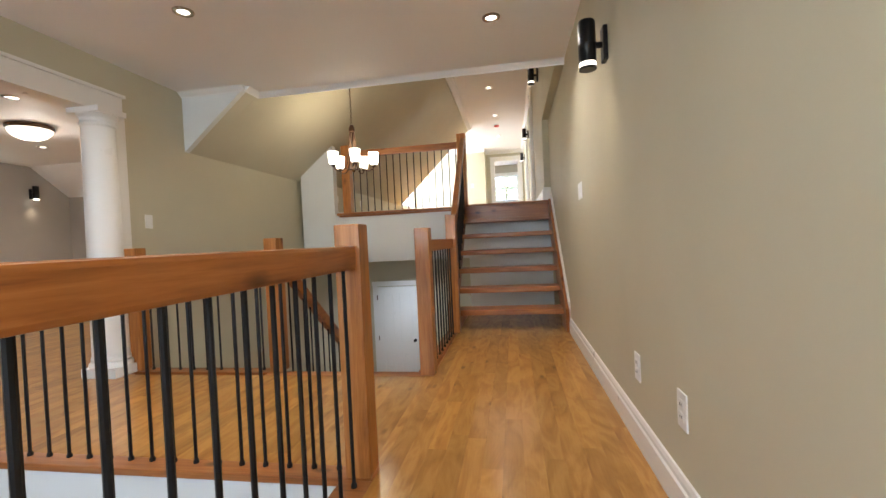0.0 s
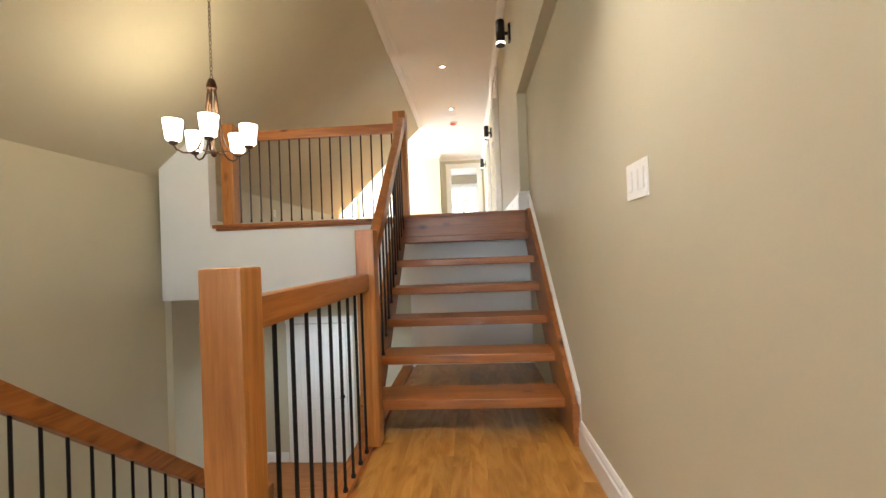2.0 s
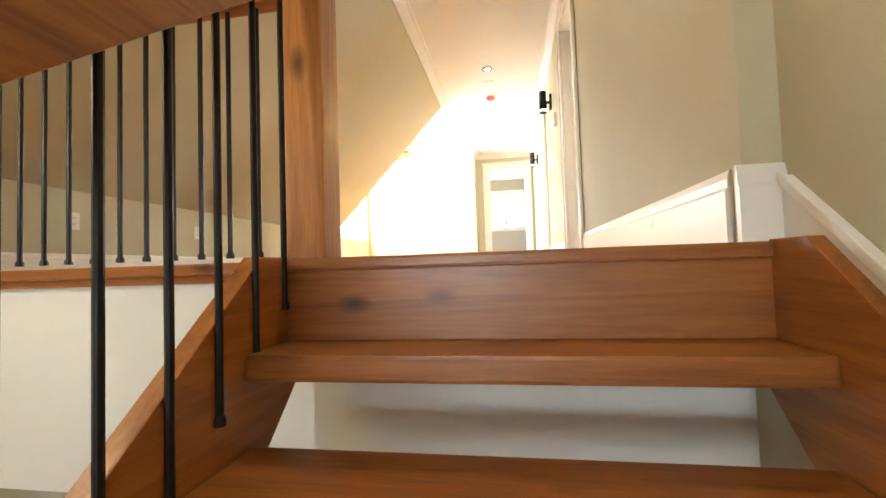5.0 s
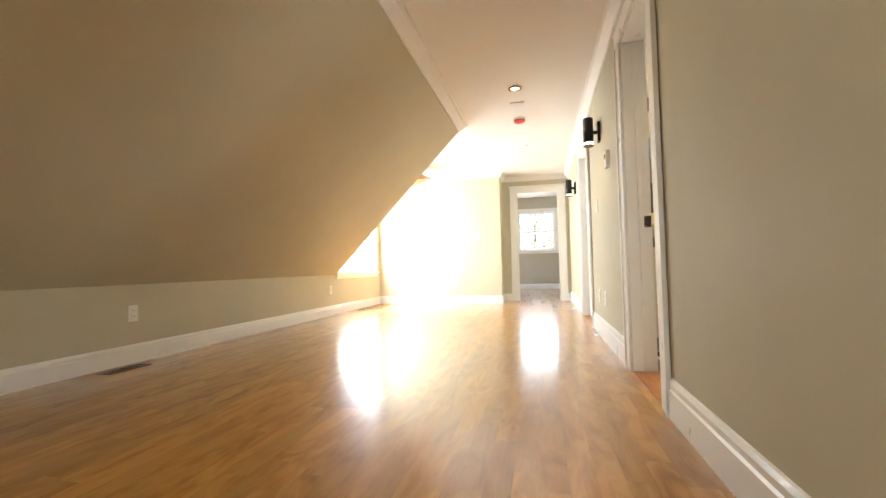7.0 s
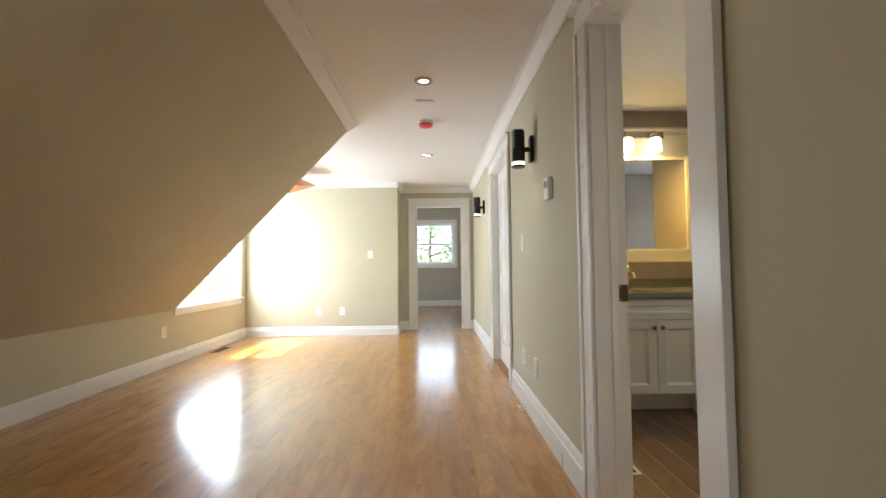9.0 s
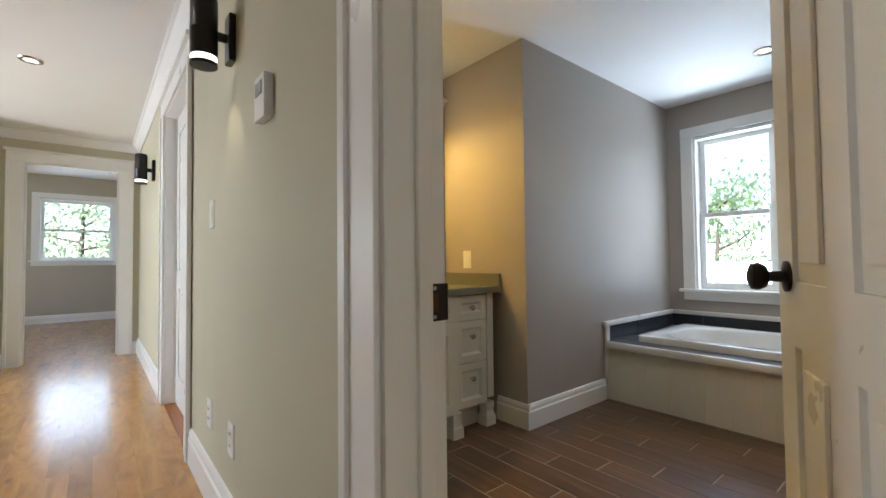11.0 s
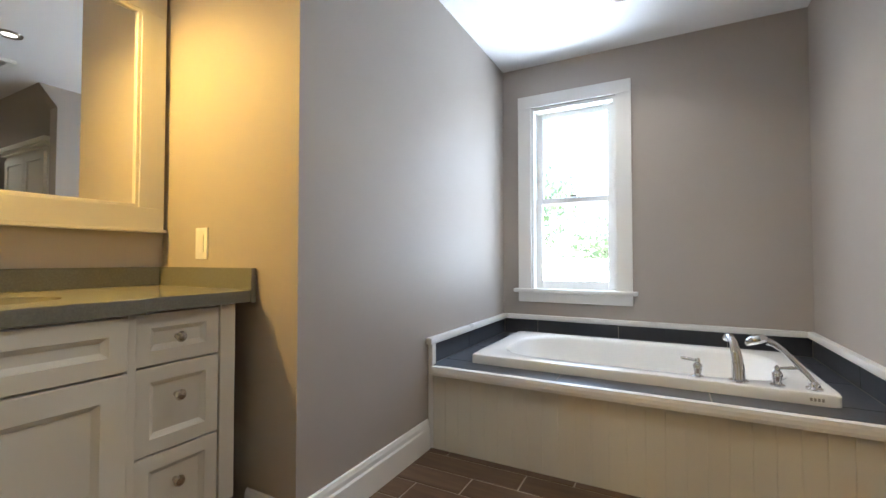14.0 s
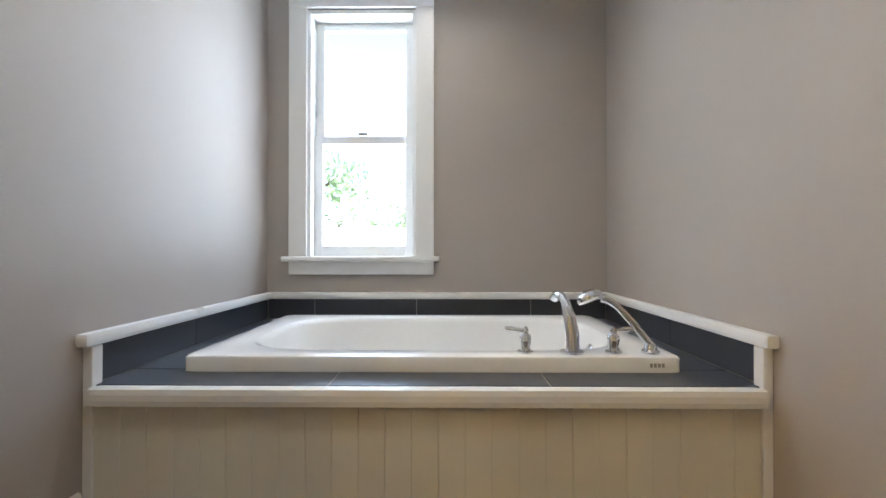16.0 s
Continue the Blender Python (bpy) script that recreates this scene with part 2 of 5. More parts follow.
def rod(bm, p0, p1, r0, r1=None, n=10):
    r1 = r0 if r1 is None else r1
    p0, p1 = Vector(p0), Vector(p1)
    q = (p1 - p0).to_track_quat("Z", "Y")
    rings = []
    for p, r in ((p0, r0), (p1, r1)):
        rings.append([bm.verts.new(p + q @ Vector((r * math.cos(a), r * math.sin(a), 0))) for a in (2 * math.pi * i / n for i in range(n))])
    for i in range(n):
        bm.faces.new((rings[0][i], rings[0][(i + 1) % n], rings[1][(i + 1) % n], rings[1][i]))
    bm.faces.new(rings[0][::-1])
    bm.faces.new(rings[1])


def lathe(bm, prof, n=20, at=(0, 0, 0), q=None):
    """Turns (radius, height) pairs round an upright axis."""
    rings = []
    for r, z in prof:
        ring = []
        for i in range(n):
            a = 2 * math.pi * i / n
            p = Vector((max(r, 1e-4) * math.cos(a), max(r, 1e-4) * math.sin(a), z))
            ring.append(bm.verts.new(Vector(at) + (q @ p if q else p)))
        rings.append(ring)
    for a, b in zip(rings, rings[1:]):
        for i in range(n):
            bm.faces.new((a[i], a[(i + 1) % n], b[(i + 1) % n], b[i]))
    bm.faces.new(rings[0][::-1])
    bm.faces.new(rings[-1])


def sweep(bm, pts, r, n=8):
    """A round tube along points."""
    pts = [Vector(p) for p in pts]
    rr = r if isinstance(r, (list, tuple)) else [r] * len(pts)
    rings = []
    side = None
    for i, p in enumerate(pts):
        d = (pts[min(i + 1, len(pts) - 1)] - pts[max(i - 1, 0)]).normalized()
        if side is None:
            side = d.orthogonal().normalized()
        side = (side - d * side.dot(d)).normalized()
        up = d.cross(side)
        rings.append([bm.verts.new(p + (side * math.cos(a) + up * math.sin(a)) * rr[i]) for a in (2 * math.pi * k / n for k in range(n))])
    for a, b in zip(rings, rings[1:]):
        for i in range(n):
            bm.faces.new((a[i], a[(i + 1) % n], b[(i + 1) % n], b[i]))
    bm.faces.new(rings[0][::-1])
    bm.faces.new(rings[-1])


def prism(bm, poly, axis, a0, a1):
    """A polygon in the two other axes, drawn out along one axis."""
    def at(p, a):
        return ((a, *p), (p[0], a, p[1]), (*p, a))[axis]
    lo, hi = [bm.verts.new(at(p, a0)) for p in poly], [bm.verts.new(at(p, a1)) for p in poly]
    k = len(poly)
    for i in range(k):
        bm.faces.new((lo[i], lo[(i + 1) % k], hi[(i + 1) % k], hi[i]))
    bm.faces.new(lo[::-1])
    bm.faces.new(hi)


def mould(bm, prof, p0, p1, out):
    """A moulding: (out, up) pairs drawn from p0 to p1, out being the way off the wall."""
    p0, p1, out = Vector(p0), Vector(p1), Vector(out)
    rings = [[bm.verts.new(p + out * d + Vector((0, 0, h))) for d, h in prof] for p in (p0, p1)]
    k = len(prof)
    for i in range(k):
        bm.faces.new((rings[0][i], rings[0][(i + 1) % k], rings[1][(i + 1) % k], rings[1][i]))
    bm.faces.new(rings[0][::-1])
    bm.faces.new(rings[1])


BASE_PROF = [(0, 0), (0.018, 0), (0.018, 0.095), (0.012, 0.102), (0.012, 0.118), (0.007, 0.132), (0, 0.135)]
CROWN_PROF = [(0, 0), (0, -0.085), (0.012, -0.085), (0.018, -0.07), (0.05, -0.03), (0.06, -0.018), (0.075, -0.014), (0.075, 0)]


def finish(bm, bevel=0.0, smooth=False):
    bmesh.ops.recalc_face_normals(bm, faces=bm.faces)
    if bevel:
        edges = [e for e in bm.edges if len(e.link_faces) == 2 and e.calc_face_angle(0) > 0.6]
        bmesh.ops.bevel(bm, geom=edges, offset=bevel, segments=2, profile=0.7, affect="EDGES", clamp_overlap=True)
    if smooth:
        for f in bm.faces:
            f.smooth = True
        for e in bm.edges:
            e.smooth = len(e.link_faces) == 2 and e.calc_face_angle(0) < 0.7


def mesh_of(name, bm, mat, bevel=0.0, smooth=False):
    finish(bm, bevel, smooth)
    me = bpy.data.meshes.new(name)
    bm.to_mesh(me)
    bm.free()
    me.materials.append(mat)
    return me


def part(name, bm, mat, parent=None, label="", bevel=0.0, smooth=False):
    ob = new(name, mesh_of(name, bm, mat, bevel, smooth))
    if parent:
        ob.parent = parent
    else:
        ob.location.x += EAST
    if label:
        ob["label"] = label
    return ob


def thing(name, at, label, category, group=""):
    e = new(name)
    e.location = Vector(at) + Vector((EAST, 0, 0))
    e.empty_display_size = 0.1
    return tagged(e, label, category, group)


def structure(name, bm, mat, label, category, bevel=0.0):
    return tagged(part(name, bm, mat, None, "", bevel), label, category, "", "structure")


def boxes_part(name, mat, parent, *bs, bevel=0.0, label=""):
    bm = bmesh.new()
    for b in bs:
        box(bm, *b)
    return part(name, bm, mat, parent, label, bevel)


def wall(name, axis, t0, t1, a0, a1, z0, z1, mat, label, openings=()):
    """A wall with thickness t0..t1 on its axis, from a0 to a1 along, with openings (a0, a1, z0, z1) through it."""
    bm = bmesh.new()
    cuts = sorted({a0, a1, *[v for o in openings for v in o[:2]]})
    for c0, c1 in zip(cuts, cuts[1:]):
        mid = (c0 + c1) / 2
        lev = z0
        for o in sorted((o for o in openings if o[0] < mid < o[1]), key=lambda o: o[2]):
            if o[2] > lev + 1e-4:
                b = (t0, t1, c0, c1, lev, o[2]) if axis == 0 else (c0, c1, t0, t1, lev, o[2])
                box(bm, *b)
            lev = o[3]
        if z1 > lev + 1e-4:
            b = (t0, t1, c0, c1, lev, z1) if axis == 0 else (c0, c1, t0, t1, lev, z1)
            box(bm, *b)
    return structure(name, bm, mat, label, "wall")

# ---- large structure: lower level ----
BD0, BD1, BDT = 7.995, 8.69, U + 2.03            # bathroom doorway
D20, D21 = 10.61, 11.60                         # closed door in the hall
FD0, FD1, FDT = -0.94, -0.17, U + 2.0           # doorway at the end of the hall
bm = bmesh.new()
for b in ((-1.10, LX + 0.15, -3.0, 6.02, -0.25, -0.02), (WX, -1.10, 1.80, 3.10, -0.25, -0.02), (-8.2, WX, -3.0, 3.15, -0.25, -0.02), (-8.2, WX - 0.1, 3.15, 6.6, -0.25, -0.02), (WX, -3.3, -3.0, 1.80, -0.25, -0.02)):
    box(bm, *b)
floor_low = structure("floor_lower", bm, FIR_Y, "wooden floor deck of the lower hall around two stairwells", "floor")

wall("wall_lower_east", 0, LX, LX + 0.15, -3.0, 6.02, -0.25, C1, WALL, "greige painted plaster wall beside the walkway")
# window opening added out of view to bring cool light into the hall
wall("wall_lower_south", 1, -3.15, -3.0, -8.2, LX + 0.15, -3.0, C1, WALL, "greige wall closing the hall, with an added unseen window", [(-2.9, -0.5, 0.7, 2.1)])
wall("wall_lower_west", 0, WL - 0.14, WL, 3.16, 6.14, -3.0, 2.0, WALL, "greige wall beside the stairwell")
wall("wall_landing_west", 0, WX - 0.14, WX, 6.14, 8.0, -3.0, 0.7, WALL, "greige wall beside the landing")
wall("wall_west_header", 0, WL - 0.14, WL, -3.0, 3.16, 2.19, C1, WALL, "greige header above the wide opening")
wall("wall_west_above", 0, WL - 0.14, WL, 3.16, 4.05, 2.0, C1, WALL, "greige wall under the hall ceiling")
wall("wall_stair_fascia", 1, 6.02, 6.14, WX, -1.03, 0.67, U - 0.02, WHITE_WALL, "pale painted face below the upper landing")
wall("wall_fascia_upper", 1, 6.02, 6.14, WX, -2.95, U - 0.02, 2.4, WHITE_WALL, "pale painted end wall of the upper landing")
wall("wall_under_stair", 1, 6.02, 6.14, -1.03, LX, -0.25, U - 0.04, WHITE_WALL, "pale wall behind the open stair")
wall("wall_well_east", 0, -1.12, -1.03, 3.10, 6.02, -3.0, -0.25, WHITE_WALL, "white wall of the stairwell")
wall("wall_well_back", 1, 8.0, 8.12, WX, -1.0, -3.0, 0.67, WALL, "greige wall behind the lower landing")
wall("wall_well_side", 0, -1.03, -0.95, 6.14, 8.0, -3.0, 0.67, WALL, "greige side wall of the lower landing")
wall("wall_near_well_north", 1, 1.785, 1.799, -3.3, -1.10, -2.8, -0.03, WHITE_WALL, "white wall face below the floor edge")
wall("wall_near_well_east", 0, -1.10, -1.02, -3.0, 1.80, -2.8, -0.26, WHITE_WALL, "white wall of the near stairwell")
wall("wall_near_well_west", 0, -3.38, -3.30, -3.0, 1.80, -2.8, -0.26, WHITE_WALL, "white wall of the near stairwell")
bm = bmesh.new()
box(bm, -8.2, LX, -3.0, 8.0, -3.1, -3.0)
structure("floor_basement", bm, FIR_Y, "dark wooden floor at the foot of the stairwell", "floor")
bm = bmesh.new()
box(bm, -3.53, -1.04, 5.52, 7.99, -2.0, -1.85)
structure("floor_landing", bm, FIR_X, "wooden stair landing with a white door", "floor")
JX = WX + (C1 - KZ) / SL
# triangle below the hall ceiling, where the roof slope cuts in
bm = bmesh.new()
prism(bm, [(WL, C1), (WL, KZ - 0.06), (JX, C1)], 1, 3.88, 3.94)
structure("wall_gable_triangle", bm, WHITE_WALL, "pale triangular wall piece under the crown moulding", "wall")
# hall ceiling, in two parts round the jog
bm = bmesh.new()
box(bm, JX, LX + 0.15, -3.0, 4.10, C1, C1 + 0.12)
box(bm, WL - 0.14, JX, -3.0, 3.94, C1, C1 + 0.12)
structure("ceiling_lower", bm, CEIL, "flat white hall ceiling with recessed lights", "ceiling")
wall("wall_above_ceiling", 1, 4.02, 4.10, WX, LX, C1 + 0.12, 4.4, WALL, "wall between hall ceiling and roof")
# room to the west, seen through the wide opening
wall("wall_room_west", 0, -8.3, -8.2, -3.0, 6.6, -0.25, 3.2, WALL_BATH, "taupe wall of the side room with a window and a wall lamp", [(4.35, 5.25, 1.70, 2.22)])
wall("wall_room_north", 1, 6.6, 6.72, -8.3, WX - 0.14, -0.25, 2.0, WALL_BATH, "low taupe knee wall of the side room")
bm = bmesh.new()
prism(bm, [(-3.0, C1), (6.0, C1), (6.72, 1.91), (6.72, 2.1), (6.0, C1 + 0.1), (-3.0, C1 + 0.1)], 0, -8.3, WX - 0.14)
structure("ceiling_room_west", bm, CEIL, "white ceiling sloping down at the side room's edge", "ceiling")
wall("wall_room_south", 1, -3.12, -3.0, -8.3, WX, -0.25, C1, WALL_BATH, "plain taupe wall")

# ---- large structure: upper level ----
bm = bmesh.new()
for b in ((WX, -1.03, 6.06, HEND + 0.12, U - 0.25, U - 0.021), (-1.03, UX + 0.1, 5.92, HEND + 0.12, U - 0.25, U - 0.02), (-3.2, 2.2, HEND + 0.12, 17.95, U - 0.25, U - 0.02)):
    box(bm, *b)
floor_up = structure("floor_upper", bm, FIR_Y, "polished oak floor of the upper hall", "floor")
bm = bmesh.new()
box(bm, UX + 0.11, BATH_E + 0.08, 5.4, BATH_N, U - 0.25, U - 0.0025)
floor_bath = structure("floor_bath", bm, GROUT, "brown wood-look tile floor with pale grout", "floor")
wall("wall_upper_east", 0, UX, BATH_W, 5.86, HEND, U - 0.25, C2, WALL, "greige hall wall with door openings", [(BD0, BD1, U - 0.02, BDT), (D20, D21, U - 0.02, BDT)])
wall("wall_upper_east_over", 0, UX, BATH_W, 4.10, 5.86, C1 - 0.04, C2, WALL, "greige wall standing out over the stair")
wall("wall_knee_west", 0, WX - 0.14, WX, 6.14, DY1 + 0.1, U - 0.25, KZ, WALL, "low greige knee wall under the roof slope")
wall("wall_dormer_west", 0, WX - 0.14, WX, DYK - 0.1, DY1 + 0.1, KZ, C2 + 0.05, WALL, "dormer wall with a wide window", [(11.68, 13.12, 1.96, 3.15)])
wall("wall_dormer_north", 1, DY1, DY1 + 0.12, WX, -1.31, U - 0.02, C2, WALL, "sunlit greige end wall of the dormer")
wall("wall_hall_jog", 0, -1.31, -1.19, DY1, HEND, U - 0.02, C2, WALL, "short greige return wall beside the doorway")
wall("wall_hall_north", 1, HEND, HEND + 0.12, -3.2, 2.2, U - 0.02, C2 + 0.05, WALL, "greige end wall with a doorway", [(FD0, FD1, U - 0.02, FDT)])
wall("wall_far_north", 1, 17.85, 17.97, -3.2, 2.2, U - 0.02, 3.9, WALL_FAR, "sage wall with a double-hung window", [(-1.12, -0.12, 2.42, 3.50)])
# this opening is added, hidden from view, to brighten the far room
wall("wall_far_west", 0, -3.2, -3.1, HEND + 0.12, 17.85, U - 0.02, 3.9, WALL_FAR, "wall of the far room with an added unseen window", [(15.0, 16.6, 2.2, 3.5)])
wall("wall_far_east", 0, 2.1, 2.2, HEND + 0.12, 17.85, U - 0.02, 3.9, WALL_FAR, "plain wall of the far room")
bm = bmesh.new()
box(bm, -3.2, 2.2, HEND + 0.12, 17.97, 3.9, 4.0)
structure("ceiling_far", bm, CEIL, "white ceiling of the far room", "ceiling")
bm = bmesh.new()
box(bm, SX, UX + 0.12, 4.10, HEND + 0.12, C2, C2 + 0.12)
box(bm, WX - 0.14, SX, DY0, DY1 + 0.12, C2, C2 + 0.12)
box(bm, -1.31, SX - 0.3, DY1 + 0.12, HEND + 0.12, C2, C2 + 0.12)
structure("ceiling_upper", bm, CEIL, "flat white ceiling of the upper hall", "ceiling")
bm = bmesh.new()
xa, za = WX - 0.14, KZ - 0.14 * SL
low = [bm.verts.new(p) for p in ((xa, 4.10, za), (SX, 4.10, C2), (SX, DY0, C2), (xa, DYK + 0.05, za))]
high = [bm.verts.new(v.co + Vector((0, 0, 0.16))) for v in low]
for i in range(4):
    bm.faces.new((low[i], low[(i + 1) % 4], high[(i + 1) % 4], high[i]))
bm.faces.new(low)
bm.faces.new(high[::-1])
prism(bm, [(xa, za), (JX, C1), (JX, C1 + 0.15), (xa, za + 0.2)], 1, 3.94, 4.099)
near = [bm.verts.new(p) for p in ((SX, DY0 - 0.001, C2), (WX, DYK, KZ + 0.002), (WX, DYK, C2))]
far = [bm.verts.new(v.co - Vector((0, 0.06, 0))) for v in near]
for i in range(3):
    bm.faces.new((near[i], near[(i + 1) % 3], far[(i + 1) % 3], far[i]))
bm.faces.new(near)
bm.faces.new(far[::-1])
structure("ceiling_slope", bm, WALL, "sloping greige roof ceiling of the stair hall", "ceiling")
# bathroom
EAST = 0.075
wall("wall_bath_north", 1, BATH_N, BATH_N + 0.12, 0.02, NX, U - 0.02, C2, WALL_BATH, "taupe wall behind the vanity")
bm = bmesh.new()
box(bm, NX, BATH_E + 0.14, NY, BATH_N + 0.12, U - 0.02, C2)
structure("wall_bath_alcove", bm, WALL_BATH, "taupe wall block beside the tub and vanity", "wall")
wall("wall_bath_east", 0, BATH_E, BATH_E + 0.14, 5.4, NY, U - 0.25, C2, WALL_BATH, "taupe outer wall with the window over the tub", [(8.90, 9.465, 2.08, 3.37)])
bm = bmesh.new()
prism(bm, [(2.015, U - 0.02), (BATH_E, U - 0.02), (BATH_E, C2), (1.90, C2), (2.015, C2 - 1.36 * 0.115)], 1, BATH_S - 0.12, BATH_S)
structure("wall_bath_south", bm, WALL_BATH, "taupe wall at the foot of the tub, clipped by the slope", "wall")
wall("wall_bath_back", 1, 5.4, 5.52, 0.06, BATH_E, U - 0.02, C2, WALL_BATH, "plain taupe wall closing the bathroom")
wall("wall_bath_west", 0, BATH_W + 0.01, BATH_W + 0.1, 5.3, 5.9, U - 0.02, C2, WALL_BATH, "plain taupe wall")
bm = bmesh.new()
box(bm, 0.03, BATH_E + 0.14, BATH_S - 0.12, BATH_N + 0.12, C2, C2 + 0.12)
box(bm, 0.03, 1.90, 5.4, BATH_S - 0.12, C2, C2 + 0.12)
structure("ceiling_bath", bm, CEIL, "white bathroom ceiling with recessed lights", "ceiling")
bm = bmesh.new()
prism(bm, [(1.90, C2), (BATH_E, C2 - 1.36 * (BATH_E - 1.90)), (BATH_E, C2 + 0.1), (1.90, C2 + 0.1)], 1, 5.4, BATH_S - 0.121)
structure("ceiling_bath_slope", bm, WALL_BATH, "sloping taupe ceiling behind the tub wall", "ceiling")

EAST = 0.0

# ---- outside ----
bm = bmesh.new()
box(bm, -900, 900, -900, 900, -4.2, -4.0)
GRASS = plain("lawn", (0.10, 0.11, 0.06), 0.9, 0, 0.4, 2)
structure("ground", bm, GRASS, "green lawn reaching to the horizon", "ground")
bm = bmesh.new()
box(bm, WX, -1.03, 6.14, 8.0, 0.66, 0.70)
structure("ceiling_landing", bm, CEIL, "pale ceiling over the lower landing", "ceiling")
# pale reflector added out of view, bouncing sunlight up through the bathroom window
bm = bmesh.new()
prism(bm, [(BATH_E + 0.25, 1.55), (8.4, 0.9), (8.4, 0.75), (BATH_E + 0.25, 1.35)], 1, 4.0, 14.0)
structure("bounce_slab", bm, paint("pale_bounce_paint", (0.70, 0.70, 0.68), 0.7, 0.08), "pale unseen slab added below the bathroom window to bounce sunlight in", "roof")
# area lamp inside the dormer panes, added to strengthen the sky's light
lamp("dormer_daylight", "AREA", (WX - 0.044, 12.4, 2.56), 37, (0.86, 0.93, 1.0), 1.38, (0, 12.4, 2.56), None, None, "RECTANGLE", 1.12)
# fill lamp outside the added south window, tilted up to brighten the hall
lamp("south_daylight_fill", "AREA", (-1.7, -3.2, 1.4), 20, DAY, 2.3, (-2.1, 0, 2.8), None, None, "RECTANGLE", 1.3)
# fill lamp behind the far room's added west window
lamp("far_daylight_fill", "AREA", (-3.3, 15.8, 2.85), 5, DAY, 1.5, (0, 15.8, 2.6), None, None, "RECTANGLE", 1.2)
# area lamp in the opening, added so the window mirrors brightly in the floor
lamp("far_window_daylight", "AREA", (-0.62, 17.893, 2.96), 3.6, (0.78, 0.88, 1.0), 0.94, (-0.62, 14, 2.96), None, None, "RECTANGLE", 1.02)
# unseen lamp added below the sill, throwing light up at the bathroom ceiling
lamp("bath_upward_fill", "AREA", (4.38, 9.15, 1.85), 34, (0.86, 0.93, 1.0), 1.3, (1.2, 9.2, 3.9), None, None, "RECTANGLE", 1.1)

# area lamp inside the panes, added to brighten the reveals and the bathroom
lamp("bath_window_daylight", "AREA", (BATH_E + 0.118, 9.18, 2.73), 2.2, (0.80, 0.90, 1.0), 0.51, (0, 9.18, 2.73), None, None, "RECTANGLE", 1.22)

# ---- stairs and railings ----
RAIL_H, POST = 0.87, 0.105


def newel(x, y, z0, z1, label="square stained fir newel post with a flat cap", name="newel_post", POST=0.102):
    t = thing(name, (x, y, z0), label, "newel post", "newel posts")
    bm = bmesh.new()
    box(bm, -POST / 2, POST / 2, -POST / 2, POST / 2, 0, z1 - z0)
    part("shaft", bm, FIR, t, "", 0.008)
    return t


def railing(name, p0, p1, z0, z1, label, n, foot0=None, foot1=None, skip=()):
    """A sloped or level handrail from p0 to p1 (x, y) with tops z0, z1, and n balusters down to foot heights."""
    t = thing(name, (p0[0], p0[1], (foot0 if foot0 is not None else z0 - RAIL_H)), label, "railing")
    o = Vector(t.location)
    a, b = Vector((*p0, z0 - 0.045)) - o, Vector((*p1, z1 - 0.045)) - o
    bm = bmesh.new()
    bar(bm, a, b, 0.062, 0.09)
    part("handrail", bm, FIR_Y if abs(p1[1] - p0[1]) > abs(p1[0] - p0[0]) else FIR_X, t, "", 0.012)
    f0 = foot0 if foot0 is not None else z0 - RAIL_H
    f1 = foot1 if foot1 is not None else z1 - RAIL_H
    shared = {}
    for i in range(n):
        if i in skip:
            continue
        k = (i + 0.5) / n
        p = a.lerp(b, k)
        foot = f0 + (f1 - f0) * k - o.z
        h = p.z - 0.03 - foot
        key = round(h, 3)
        if key not in shared:
            bm = bmesh.new()
            rod(bm, (0, 0, 0), (0, 0, h), 0.0075, None, 8)
            lathe(bm, [(0.012, 0), (0.012, 0.012), (0.008, 0.02)], 8)
            shared[key] = mesh_of("baluster", bm, IRON, 0, True)
        ob = new("baluster", shared[key])
        ob.location = (p.x, p.y, foot)
        ob.parent = t
    return t


newel(-1.06, 1.83, 0, 0.995)                  # corner of the near well
newel(-2.20, 3.15, 0, 0.995)
newel(-3.40, 3.15, 0, 0.97)
newel(-1.04, 3.09, 0, 1.01)
newel(-1.03, 4.40, 0, 1.17)
newel(-1.075, 6.04, U, U + 0.985, POST=0.12)
newel(-2.75, 6.06, U, U + 0.965, POST=0.12)
newel(-2.22, 5.50, -1.85, -0.82)
railing("level_railing", (-1.055, -2.0), (-1.055, 1.78), 0.91, 0.91, "level fir handrail on black iron balusters beside the well", 32, 0, 0)
railing("level_railing", (-1.11, 1.84), (-3.3, 1.84), 0.91, 0.91, "level fir handrail on black iron balusters across the well", 20, 0, 0)
railing("level_railing", (-2.27, 3.15), (-3.35, 3.15), 0.91, 0.91, "level fir handrail between newel posts near the column", 9, 0, 0)
railing("level_railing", (-1.055, 3.15), (-1.04, 4.35), 0.93, 0.93, "level fir handrail beside the walkway above the stairwell", 10, 0, 0)
railing("descending_railing", (-2.22, 3.20), (-2.22, 5.46), 0.89, -0.90, "fir handrail going down the stairwell on iron balusters", 20, -0.02, -1.83)
railing("stair_railing", (-1.03, 4.45), (-1.05, 6.0), 1.02, U + 0.93, "fir handrail climbing the open stair on iron balusters", 13, 0.16, U + 0.02, (12,))
railing("landing_railing", (-1.11, 6.05), (-2.70, 6.05), U + 0.885, U + 0.885, "level fir handrail along the upper landing edge", 16, U + 0.015, U + 0.015)

